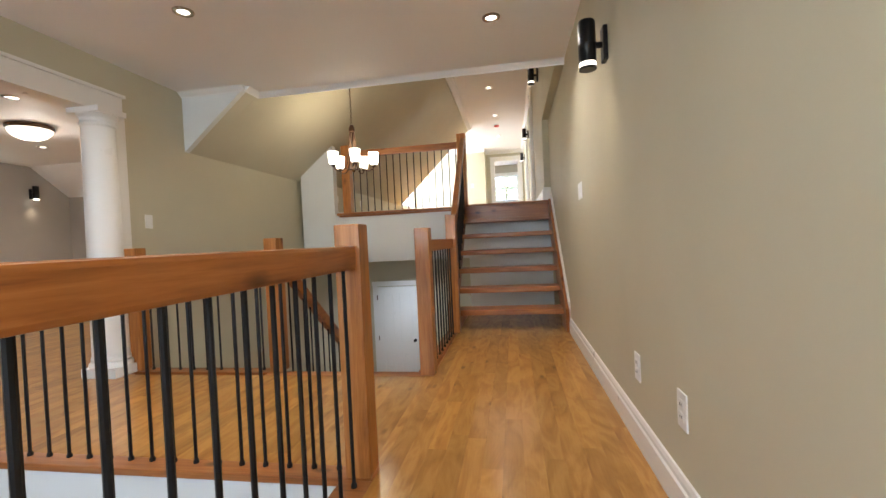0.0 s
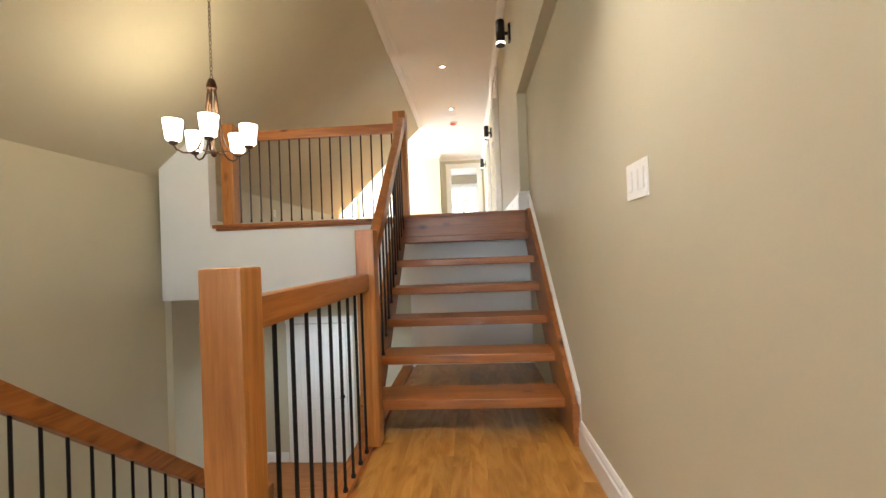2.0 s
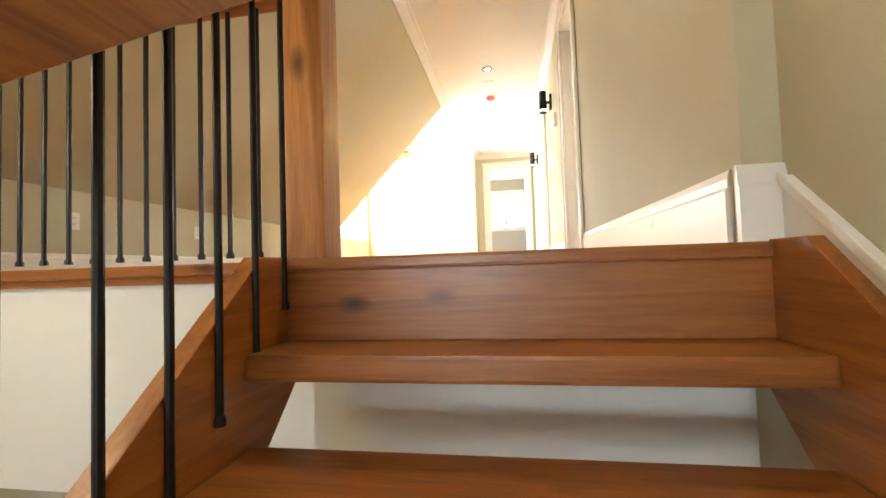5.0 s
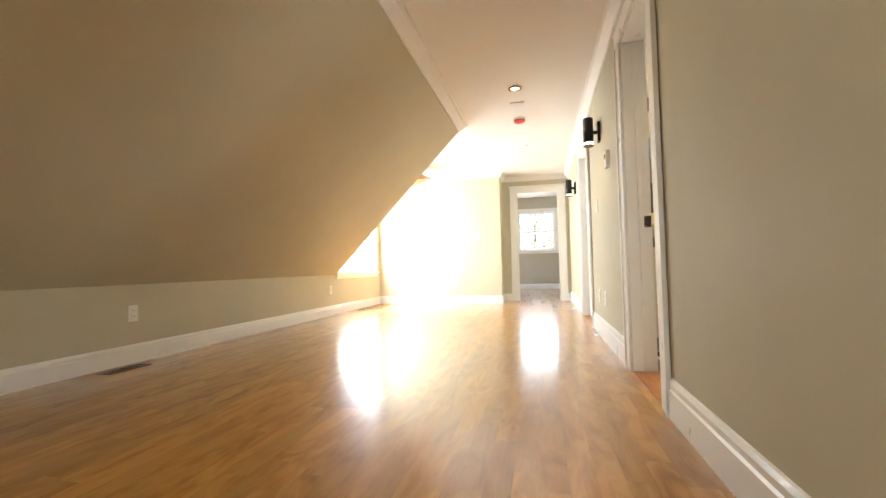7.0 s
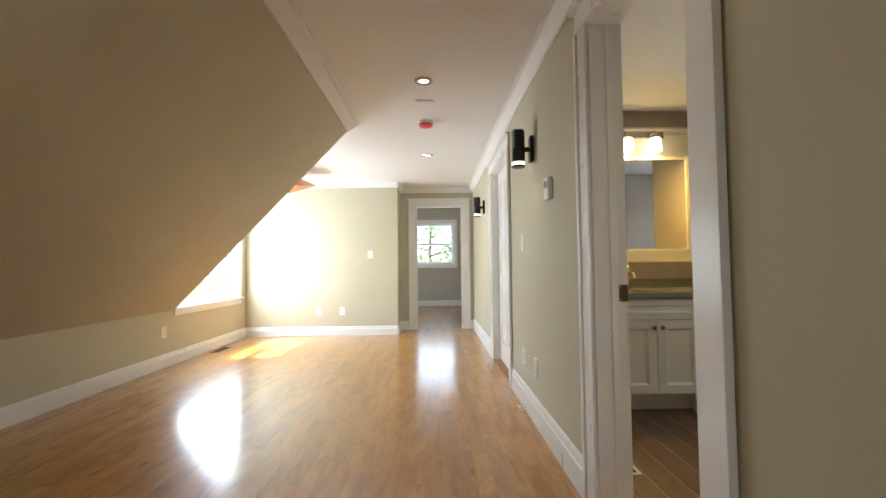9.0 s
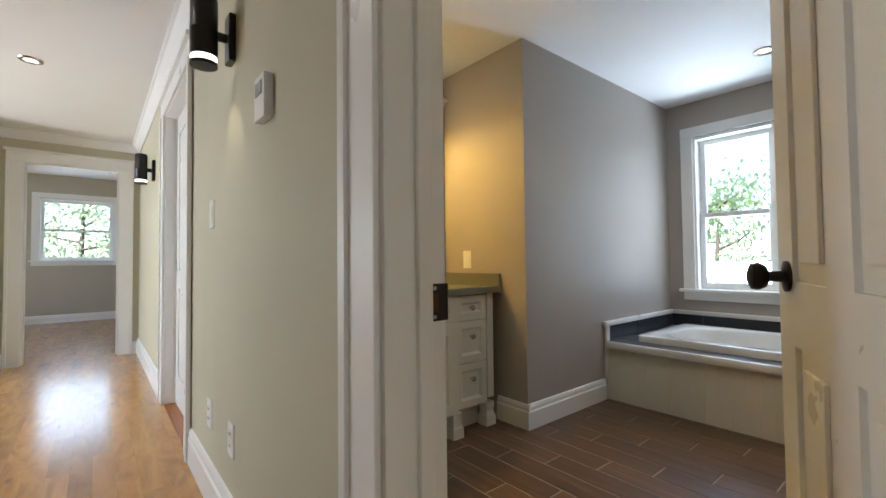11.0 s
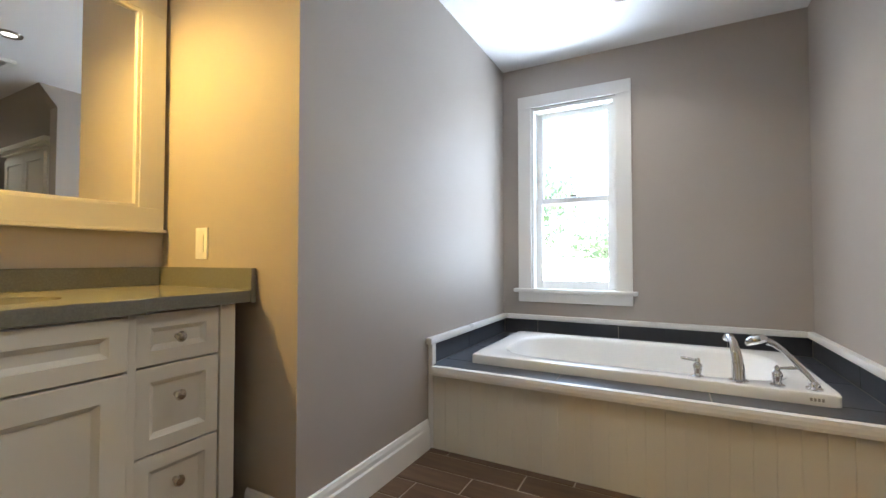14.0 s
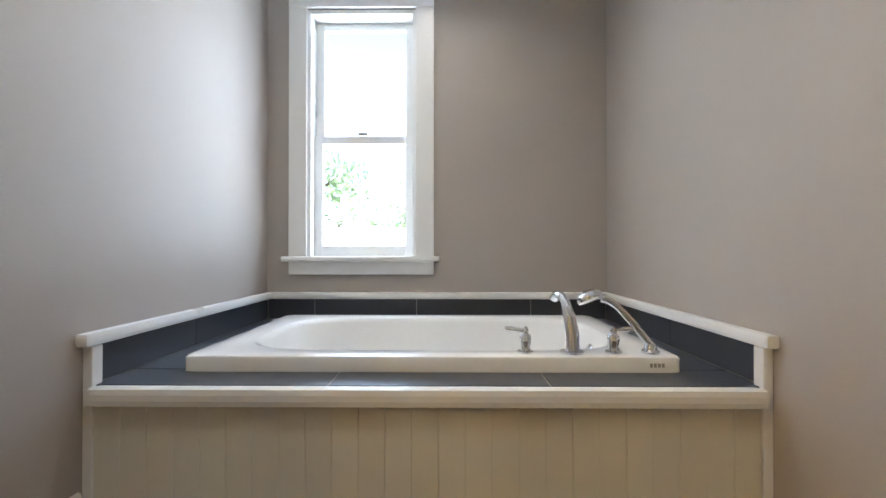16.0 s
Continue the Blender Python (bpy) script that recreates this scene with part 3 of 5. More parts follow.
# open stair of seven risers
stair = thing("open_stair", (-0.48, ST0, 0), "open-riser stained fir stair rising along the wall", "stair")
o = Vector(stair.location)
for i in range(1, 7):
    y = ST0 + (i - 1) * RUN
    bm = bmesh.new()
    box(bm, -1.05 - o.x, 0.034 - o.x, y - o.y, y + 0.262 - o.y, i * RISE - 0.055, i * RISE)
    part("tread", bm, FIR_X, stair, "", 0.008)
bm = bmesh.new()
box(bm, -1.05 - o.x, 0.034 - o.x, 5.835 - o.y, 5.857 - o.y, 6 * RISE, U - 0.03)
part("top_riser", bm, FIR_X, stair, "", 0.003)
for x0, x1 in ((-1.095, -1.05), (0.034, 0.0785)):
    bm = bmesh.new()
    prism(bm, [(SF - o.y, 0.0), (SF + 0.33 - o.y, 0.0), (5.92 - o.y, U - 0.27), (5.92 - o.y, U + 0.004), (5.73 - o.y, U + 0.004), (SF - o.y, 0.22)], 0, x0 - o.x, x1 - o.x)
    part("stringer", bm, FIR_Y, stair, "", 0.004)
bm = bmesh.new()
box(bm, -1.10, 0.033, 5.822, 5.857, U - 0.032, U)
box(bm, -1.10, UX - 0.001, 5.8575, 6.0, U - 0.032, U)
structure("trim_top_nosing", bm, FIR_X, "stained wooden nosing at the head of the stair", "trim", 0.008)
bm = bmesh.new()
box(bm, -2.90, -1.101, 5.97, 6.15, U - 0.034, U)
box(bm, -2.88, -1.101, 6.0, 6.016, U - 0.06, U - 0.035)
structure("trim_landing_edge", bm, FIR_X, "stained wooden ledge along the upper landing", "trim", 0.006)

# ---- chandelier ----
CH = Vector((-2.225, 4.95, 1.79))
chand = thing("chandelier", CH, "bronze five-arm chandelier with lit opal glass cups on a chain", "chandelier")
bm = bmesh.new()
lathe(bm, [(0.004, -0.03), (0.016, -0.02), (0.022, 0.0), (0.018, 0.02), (0.008, 0.03)], 16)
for k in range(5):
    a = radians(72 * k + 8)
    rod(bm, (0.015 * math.cos(a), 0.015 * math.sin(a), 0.005), (0.10 * math.cos(a), 0.10 * math.sin(a), 0.014), 0.005, None, 8)
part("hub", bm, BRONZE, chand, "", 0, True)
bm = bmesh.new()
lathe(bm, [(0.012, 0.0), (0.034, 0.01), (0.036, 0.03), (0.022, 0.075), (0.008, 0.085)], 16, (0, 0, 0.44))
part("cap", bm, BRONZE, chand, "", 0, True)
for i in range(5):
    a = radians(72 * i + 8)
    c, s = math.cos(a), math.sin(a)
    bm = bmesh.new()
    pts = [(r * c, r * s, h) for r, h in ((0.022, 0.45), (0.028, 0.40), (0.040, 0.28), (0.056, 0.16), (0.074, 0.07), (0.100, 0.015), (0.140, -0.015), (0.185, -0.02), (0.225, 0.0), (0.24, 0.03))]
    sweep(bm, pts, 0.0065, 8)
    arm = part("arm", bm, BRONZE, chand, "", 0, True)
    bm = bmesh.new()
    lathe(bm, [(0.008, 0.02), (0.026, 0.03), (0.03, 0.045), (0.02, 0.05)], 14, (0.24 * c, 0.24 * s, 0))
    part("socket", bm, BRONZE, chand, "", 0, True)
    bm = bmesh.new()
    lathe(bm, [(0.034, 0.047), (0.047, 0.06), (0.052, 0.10), (0.062, 0.19), (0.056, 0.19), (0.046, 0.10), (0.03, 0.06)], 20, (0.24 * c, 0.24 * s, 0))
    sh = part("glass_cup", bm, SHADE, chand, "lit white opal glass cup", 0, True)
CHTOP = KZ + SL * (CH.x - WX) - CH.z
bm = bmesh.new()
k = 0
z = 0.52
while z < CHTOP - 0.03:
    q = Euler((radians(90), 0, radians(90 * (k % 2)))).to_matrix()
    pts = [Vector((0, 0, z + 0.016)) + q @ Vector((0.009 * math.cos(u), 0.018 * math.sin(u), 0)) for u in (2 * math.pi * j / 10 for j in range(11))]
    sweep(bm, pts, 0.0025, 5)
    z += 0.03
    k += 1
part("chain", bm, BRONZE, chand, "", 0, True)
bm = bmesh.new()
lathe(bm, [(0.01, -0.03), (0.055, -0.012), (0.06, 0.04)], 18, (0, 0, CHTOP))
part("canopy", bm, BRONZE, chand, "", 0, True)
lamp("chandelier_lamp", "POINT", CH + Vector((0, 0, 0.32)), 4.0, (1.0, 0.82, 0.55), 0.16)

# ---- lamps ----


def pot_light(x, y, z, watts, group, warm=WARM, spread=130):
    t = thing("recessed_light", (x, y, z), "lit recessed ceiling light with a dark bronze ring", "recessed light", group)
    bm = bmesh.new()
    lathe(bm, [(0.036, -0.002), (0.040, -0.010), (0.060, -0.009), (0.064, -0.002)], 24)
    part("ring", bm, NICKEL, t, "", 0, True)
    bm = bmesh.new()
    lathe(bm, [(0.036, -0.004), (0.02, -0.007), (0.001, -0.008)], 20)
    part("lens", bm, BULB, t)
    lamp("pot_lamp", "AREA", (x, y, z - 0.014), watts, warm, 0.07, None, spread)
    return t


# the last two are added out of view to help light the hall
for x, y in ((-2.43, 2.65), (-0.51, 3.22), (-0.6, 0.2), (-2.4, -0.2)):
    pot_light(x, y, C1, 3.0, "hall ceiling lights")
# the fourth, over the stair head, is an added fill
for x, y in ((-0.75, 8.07), (-0.71, 9.84), (-0.71, 11.8), (-0.75, 6.3)):
    pot_light(x, y, C2, 0.9, "upper hall ceiling lights")
# unseen light added above the landing to brighten its white door
pot_light(-2.3, 7.2, 0.66, 3.0, "landing ceiling lights", DAY)
# the third is added out of view to help light the side room
for x, y in ((-5.0, 3.5), (-6.68, 5.05), (-5.0, 1.0)):
    pot_light(x, y, C1, 3, "side room ceiling lights")
EAST = 0.075
for x, y in ((2.83, 8.81), (1.51, 8.69), (1.65, 6.68)):
    pot_light(x, y, C2, 1.5, "bathroom ceiling lights")
EAST = 0.0


def sconce(x, y, zc, nx=-1.0, lit=True, ny=0.0):
    """A black cylinder lamp on a back plate; (nx, ny) points off the wall."""
    t = thing("wall_sconce", (x, y, zc), "black cylinder wall sconce with a lit ring at its foot", "wall lamp", "wall sconces")
    n = Vector((nx, ny, 0))
    side = Vector((-ny, nx, 0))
    bm = bmesh.new()
    a = n * 0.012
    bar(bm, a - Vector((0, 0, 0.085)), a + Vector((0, 0, 0.085)), 0.07, 0.024, n)
    part("back_plate", bm, BLACK, t, "", 0.008)
    bm = bmesh.new()
    rod(bm, n * 0.02, n * 0.06, 0.016, None, 10)
    part("arm", bm, BLACK, t, "", 0, True)
    bm = bmesh.new()
    c = n * 0.095
    lathe(bm, [(0.03, -0.085), (0.043, -0.085), (0.043, 0.0), (0.045, 0.004), (0.043, 0.008), (0.043, 0.115), (0.038, 0.125), (0.02, 0.127)], 24, c)
    part("cylinder", bm, BLACK, t, "", 0, True)
    bm = bmesh.new()
    lathe(bm, [(0.041, -0.105), (0.041, -0.086)], 24, c)
    part("glass_ring", bm, SHADE, t, "lit frosted glass ring", 0, True)
    bm = bmesh.new()
    lathe(bm, [(0.028, -0.118), (0.043, -0.118), (0.043, -0.106), (0.028, -0.106)], 24, c)
    part("foot_ring", bm, BLACK, t, "", 0, True)
    bm = bmesh.new()
    lathe(bm, [(0.028, -0.112), (0.001, -0.114)], 20, c)
    part("lens", bm, BULB, t)
    p = Vector((x, y, zc)) + c - Vector((0, 0, 0.122))
    lamp("sconce_lamp", "SPOT", p, 1.3, (1.0, 0.82, 0.52), 0.03, None, None, 95)
    return t


sconce(LX, 2.48, 1.86)
sconce(UX, 6.15, 3.10)
sconce(UX, 9.69, 3.15)
sconce(UX, 12.28, 3.13)
sconce(-8.2, 6.0, 2.0, 1.0)

# ---- mouldings ----


def base_run(name, runs, prof=BASE_PROF, mat=None, label="white painted baseboard with a moulded top", cat="baseboard"):
    bm = bmesh.new()
    for p0, p1, out in runs:
        mould(bm, prof, p0, p1, out)
    return structure(name, bm, mat or TRIM, label, cat)


W, E_, N, S = (-1, 0, 0), (1, 0, 0), (0, 1, 0), (0, -1, 0)
base_run("baseboard_lower", [((LX, -3.0, 0), (LX, SF + 0.005, 0), W), ((WL, 3.235, 0), (WL, 3.09, 0), E_)])
base_run("baseboard_landing", [((WX, 5.5, -1.85), (WX, 8.0, -1.85), E_), ((WX, 8.0, -1.85), (-3.14, 8.0, -1.85), S)])
base_run("baseboard_upper_east", [((UX, 5.90, U), (UX, BD0 - 0.11, U), W), ((UX, BD1 + 0.11, U), (UX, D20 - 0.11, U), W), ((UX, D21 + 0.11, U), (UX, HEND, U), W), ((LX, 5.86, U), (UX - 0.016, 5.86, U), S)], [(d, h * 1.24) for d, h in BASE_PROF])
base_run("baseboard_upper_west", [((WX, 6.14, U), (WX, DY1, U), E_), ((WX, DY1, U), (-1.19, DY1, U), S), ((-1.19, DY1, U), (-1.19, HEND, U), E_), ((-1.19, HEND, U), (FD0 - 0.11, HEND, U), S), ((FD1 + 0.11, HEND, U), (UX, HEND, U), S)])
base_run("baseboard_far", [((-3.1, 17.85, U), (2.1, 17.85, U), S), ((2.1, 14.0, U), (2.1, 17.85, U), W), ((-3.1, 14.0, U), (-3.1, 17.85, U), E_)])
EAST = 0.075
base_run("baseboard_bath", [((NX, NY, U), (2.32, NY, U), S), ((NX, 9.90, U), (NX, NY - 0.018, U), W), ((BATH_W, 9.0, U), (BATH_W, 9.85, U), E_)], [(0, 0), (0.018, 0), (0.018, 0.10), (0.012, 0.107), (0.012, 0.125), (0.007, 0.14), (0, 0.143)])
EAST = 0.0
# slanting skirt beside the stair
bm = bmesh.new()
prism(bm, [(SF, 0.0), (SF + 0.13, 0.0), (5.86, U - 0.26), (5.859, U + 0.135), (5.83, U + 0.135), (SF, 0.285)], 0, LX - 0.016, LX)
prism(bm, [(5.84, U + 0.145), (5.84, U + 0.118), (SF, 0.262), (SF, 0.289)], 0, LX - 0.024, LX - 0.012)
structure("trim_stair_skirt", bm, TRIM, "white painted skirt board climbing beside the stair", "trim", 0.003)
base_run("trim_crown_upper", [((UX, 4.10, C2), (UX, HEND, C2), W), ((WX + 0.3, DY1, C2), (-1.19, DY1, C2), S), ((-1.19, DY1, C2), (-1.19, HEND, C2), E_), ((-1.19, HEND, C2), (UX, HEND, C2), S)], CROWN_PROF, CEIL, "white crown moulding along the upper hall ceiling", "trim")
bm = bmesh.new()
sd = Vector((SX - WX, 0, C2 - KZ)).normalized()
a = Vector((SX, 0, C2))
prism(bm, [(a.x - sd.x * 0.085, a.z - sd.z * 0.085), (a.x - sd.x * 0.08 + 0.012, a.z - sd.z * 0.08 - 0.014), (a.x - sd.x * 0.03 + 0.016, a.z - sd.z * 0.03 - 0.02), (a.x + 0.022, a.z - 0.014), (a.x + 0.050, a.z - 0.012), (a.x + 0.054, a.z)], 1, 4.10, DY0)
structure("trim_crown_slope", bm, CEIL, "white moulding where roof slope meets flat ceiling", "trim")
bm = bmesh.new()
edge = [(0, 0), (-0.004, -0.042), (0.010, -0.046), (0.014, -0.036), (0.038, -0.018), (0.046, -0.009), (0.058, 0)]
mould(bm, edge, (JX - 0.01, 4.10, C1), (LX, 4.10, C1), S)
mould(bm, edge, (JX - 0.01, 3.88, C1), (JX - 0.01, 4.10, C1), E_)
mould(bm, edge, (WL, 3.88, C1), (JX, 3.88, C1), S)
structure("trim_crown_lower", bm, TRIM, "white crown moulding along the edge of the hall ceiling", "trim")
bm = bmesh.new()
box(bm, WL - 0.155, WL + 0.012, -3.0, 3.22, 2.04, 2.19)
box(bm, WL - 0.17, WL + 0.03, -3.0, 3.24, 2.19, 2.215)
structure("trim_opening_head", bm, TRIM, "white painted beam trim over the wide opening", "trim", 0.003)
bm = bmesh.new()
box(bm, WL - 0.155, WL + 0.012, 3.15, 3.235, 0, 2.04)
structure("trim_opening_jamb", bm, TRIM, "white painted jamb casing beside the column", "trim", 0.004)
# nosings round the near well
bm = bmesh.new()
box(bm, -3.3, -1.0, 1.77, 1.87, -0.03, 0.001)
box(bm, -1.13, -1.0, -3.0, 1.77, -0.03, 0.001)
box(bm, -2.25, -1.0, 3.02, 3.12, -0.03, 0.001)
box(bm, -3.4, -2.25, 3.08, 3.2, -0.03, 0.001)
structure("trim_well_nosing", bm, FIR_X, "stained wooden nosing round the stairwells", "trim", 0.006)
bm = bmesh.new()
box(bm, UX - 0.002, BATH_W, BD0 + 0.018, BD1 - 0.018, U - 0.02, U + 0.006)
structure("trim_bath_threshold", bm, FIR_Y, "wooden threshold of the bathroom doorway", "trim", 0.004)
bm = bmesh.new()
box(bm, UX - 0.002, BATH_W, D20 + 0.018, D21 - 0.018, U - 0.02, U + 0.004)
structure("trim_hall_threshold", bm, FIR_Y, "wooden threshold under the closed hall door", "trim", 0.002)
bm = bmesh.new()
box(bm, -1.125, -1.03, 3.12, 6.02, -0.25, -0.0)
structure("trim_well_edge", bm, FIR_Y, "stained wooden edge of the walkway above the stairwell", "trim", 0.006)

# column
col = thing("column", (WL - 0.02, 3.03, 0), "round white painted column beside the wide opening", "column")
bm = bmesh.new()
lathe(bm, [(0.122, 0.16), (0.118, 0.6), (0.106, 1.92)], 28)
part("shaft", bm, TRIM, col, "", 0, True)
bm = bmesh.new()
box(bm, -0.15, 0.15, -0.118, 0.118, 0, 0.07)
lathe(bm, [(0.14, 0.07), (0.145, 0.09), (0.14, 0.11), (0.126, 0.12), (0.13, 0.14), (0.121, 0.165)], 28)
part("base", bm, TRIM, col, "", 0)
bm = bmesh.new()
lathe(bm, [(0.106, 1.9), (0.116, 1.915), (0.116, 1.93), (0.108, 1.94), (0.11, 1.965), (0.13, 1.985), (0.13, 2.0)], 28)
box(bm, -0.14, 0.14, -0.117, 0.117, 2.0, 2.04)
part("capital", bm, TRIM, col, "", 0)

# ---- doorways ----


def casing(name, axis, face, out, a0, a1, ztop, z0, thick, label, both=True, cap=True):
    """Jamb lining and casings of a doorway in a wall; face is the wall surface towards the hall, out its side (-1 or 1)."""
    t = thing(name, (face, a0, z0) if axis == 0 else (a0, face, z0), label, "door frame")
    o = Vector(t.location)

    def put(nm, n0, n1, b0, b1, c0, c1, bev=0.004):
        bm = bmesh.new()
        if axis == 0:
            box(bm, min(n0, n1) - o.x, max(n0, n1) - o.x, b0 - o.y, b1 - o.y, c0 - o.z, c1 - o.z)
        else:
            box(bm, b0 - o.x, b1 - o.x, min(n0, n1) - o.y, max(n0, n1) - o.y, c0 - o.z, c1 - o.z)
        part(nm, bm, TRIM, t, "", bev)
    back = face - out * thick
    put("jamb", face + out * 0.004, back - out * 0.004, a0, a0 + 0.018, z0, ztop - 0.018)
    put("jamb", face + out * 0.004, back - out * 0.004, a1 - 0.018, a1, z0, ztop - 0.018)
    put("head_jamb", face + out * 0.004, back - out * 0.004, a0, a1, ztop - 0.018, ztop)
    stop = face - out * thick * 0.5
    put("stop", stop, stop - out * 0.03, a0 + 0.018, a0 + 0.03, z0, ztop - 0.03)
    put("stop", stop, stop - out * 0.03, a1 - 0.03, a1 - 0.018, z0, ztop - 0.03)
    for f, d in ((face, out), (back, -out))[:2 if both else 1]:
        for c0, c1, b0, b1 in ((a0 - 0.095, a0 + 0.006, a0 - 0.112, a0 - 0.085), (a1 - 0.006, a1 + 0.095, a1 + 0.085, a1 + 0.112)):
            put("casing", f + d * 0.0045, f + d * 0.018, c0, c1, z0, ztop - 0.006)
            put("back_band", f + d * 0.0045, f + d * 0.027, b0, b1, z0, ztop - 0.006)
        put("head_casing", f + d * 0.0045, f + d * 0.02, a0 - 0.112, a1 + 0.112, ztop - 0.006, ztop + 0.095)
        put("head_cap", f + d * 0.0045, f + d * 0.04, a0 - 0.13, a1 + 0.13, ztop + 0.095, ztop + 0.118)
    return t


bath_frame = casing("door_frame", 0, UX, -1, BD0, BD1, BDT, U, 0.12, "white painted door frame of the bathroom doorway")
casing("door_frame", 0, UX, -1, D20, D21, BDT, U, 0.12, "white painted frame around a closed hall door")
casing("door_frame", 1, HEND, -1, FD0, FD1, FDT, U, 0.12, "white painted door frame at the end of the hall")
strike = thing("strike_plate", (UX + 0.098, BD1 - 0.0205, U + 0.90), "dark bronze latch strike plate on the door jamb", "strike plate")
bm = bmesh.new()
box(bm, -0.032, 0.032, -0.0025, 0.0015, -0.034, 0.034)
part("plate", bm, BLACK, strike, "", 0.003)
bm = bmesh.new()
box(bm, -0.012, 0.008, -0.004, -0.0026, -0.016, 0.016)
part("latch_hole", bm, BRONZE, strike, "", 0.001)
for dz in (-0.026, 0.026):
    bm = bmesh.new()
    lathe(bm, [(0.0045, 0), (0.004, 0.0015), (0.001, 0.002)], 10, (0, -0.0026, dz), Euler((radians(90), 0, 0)).to_quaternion())
    part("screw", bm, NICKEL, strike)


def panel_leaf(t, w, h, thick=0.035, mat=None):
    """A door leaf from the hinge at the origin along +x, with sunk panels on both faces."""
    mat = mat or TRIM
    cols, rows = [(0.10, w / 2 - 0.05), (w / 2 + 0.05, w - 0.10)], [(0.20, h * 0.40), (h * 0.46, h - 0.12)]
    bm = bmesh.new()
    xs = sorted({0, w, *[v for c in cols for v in c]})
    zs = sorted({0, h, *[v for r in rows for v in r]})
    for x0, x1 in zip(xs, xs[1:]):
        for z0, z1 in zip(zs, zs[1:]):
            sunk = (x0, x1) in cols and (z0, z1) in rows
            d = thick / 2 - (0.009 if sunk else 0)
            box(bm, x0, x1, -d, d, z0, z1)
    part("leaf", bm, mat, t)
    for c in cols:
        for r in rows:
            bm = bmesh.new()
            for s in (1, -1):
                y0, y1 = sorted((s * (thick / 2 - 0.009), s * (thick / 2 - 0.001)))
                box(bm, c[0] + 0.035, c[1] - 0.035, y0, y1, r[0] + 0.035, r[1] - 0.035)
            part("panel", bm, mat, t, "", 0.006)


def knob(t, x, z, thick=0.035, mat=None):
    for s in (1, -1):
        bm = bmesh.new()
        q = Euler((radians(-90 * s), 0, 0)).to_quaternion()
        lathe(bm, [(0.03, 0), (0.03, 0.006), (0.012, 0.01), (0.010, 0.03), (0.022, 0.036), (0.028, 0.048), (0.026, 0.06), (0.012, 0.066)], 20, (x, s * thick / 2, z), q)
        part("door_knob", bm, mat or BLACK, t, "black door knob", 0, True)


door = thing("door", (0.145, BD0 + 0.03, U + 0.008), "white panelled bathroom door standing open inwards with a black knob", "door")
panel_leaf(door, 0.65, 2.0)
knob(door, 0.58, 0.93)
door.rotation_euler = (0, 0, radians(24))
door = thing("door", (UX + 0.085, D20 + 0.02, U + 0.008), "white panelled hall door, closed", "door")
panel_leaf(door, D21 - D20 - 0.04, 2.0)
door.rotation_euler = (0, 0, radians(90))
door = thing("door", (-3.02, 7.975, -1.845), "white panelled door on the lower landing, closed", "door")
panel_leaf(door, 0.76, 1.94)
knob(door, 0.70, 0.92)
for z in (0.2, 0.97, 1.74):
    bm = bmesh.new()
    box(bm, -0.012, 0.004, -0.026, -0.0185, z - 0.045, z + 0.045)
    part("hinge", bm, BRONZE, door, "dark metal hinge", 0.002)
t = thing("door_frame", (-3.02, 7.99, -1.85), "white painted frame of the landing door", "door frame")
boxes_part("casing", TRIM, t, (-0.10, -0.006, -0.016, 0.008, 0, 1.96), bevel=0.004)
boxes_part("casing", TRIM, t, (0.766, 0.86, -0.016, 0.008, 0, 1.96), bevel=0.004)
boxes_part("head_casing", TRIM, t, (-0.11, 0.87, -0.018, 0.008, 1.96, 2.05), bevel=0.004)

# ---- windows ----


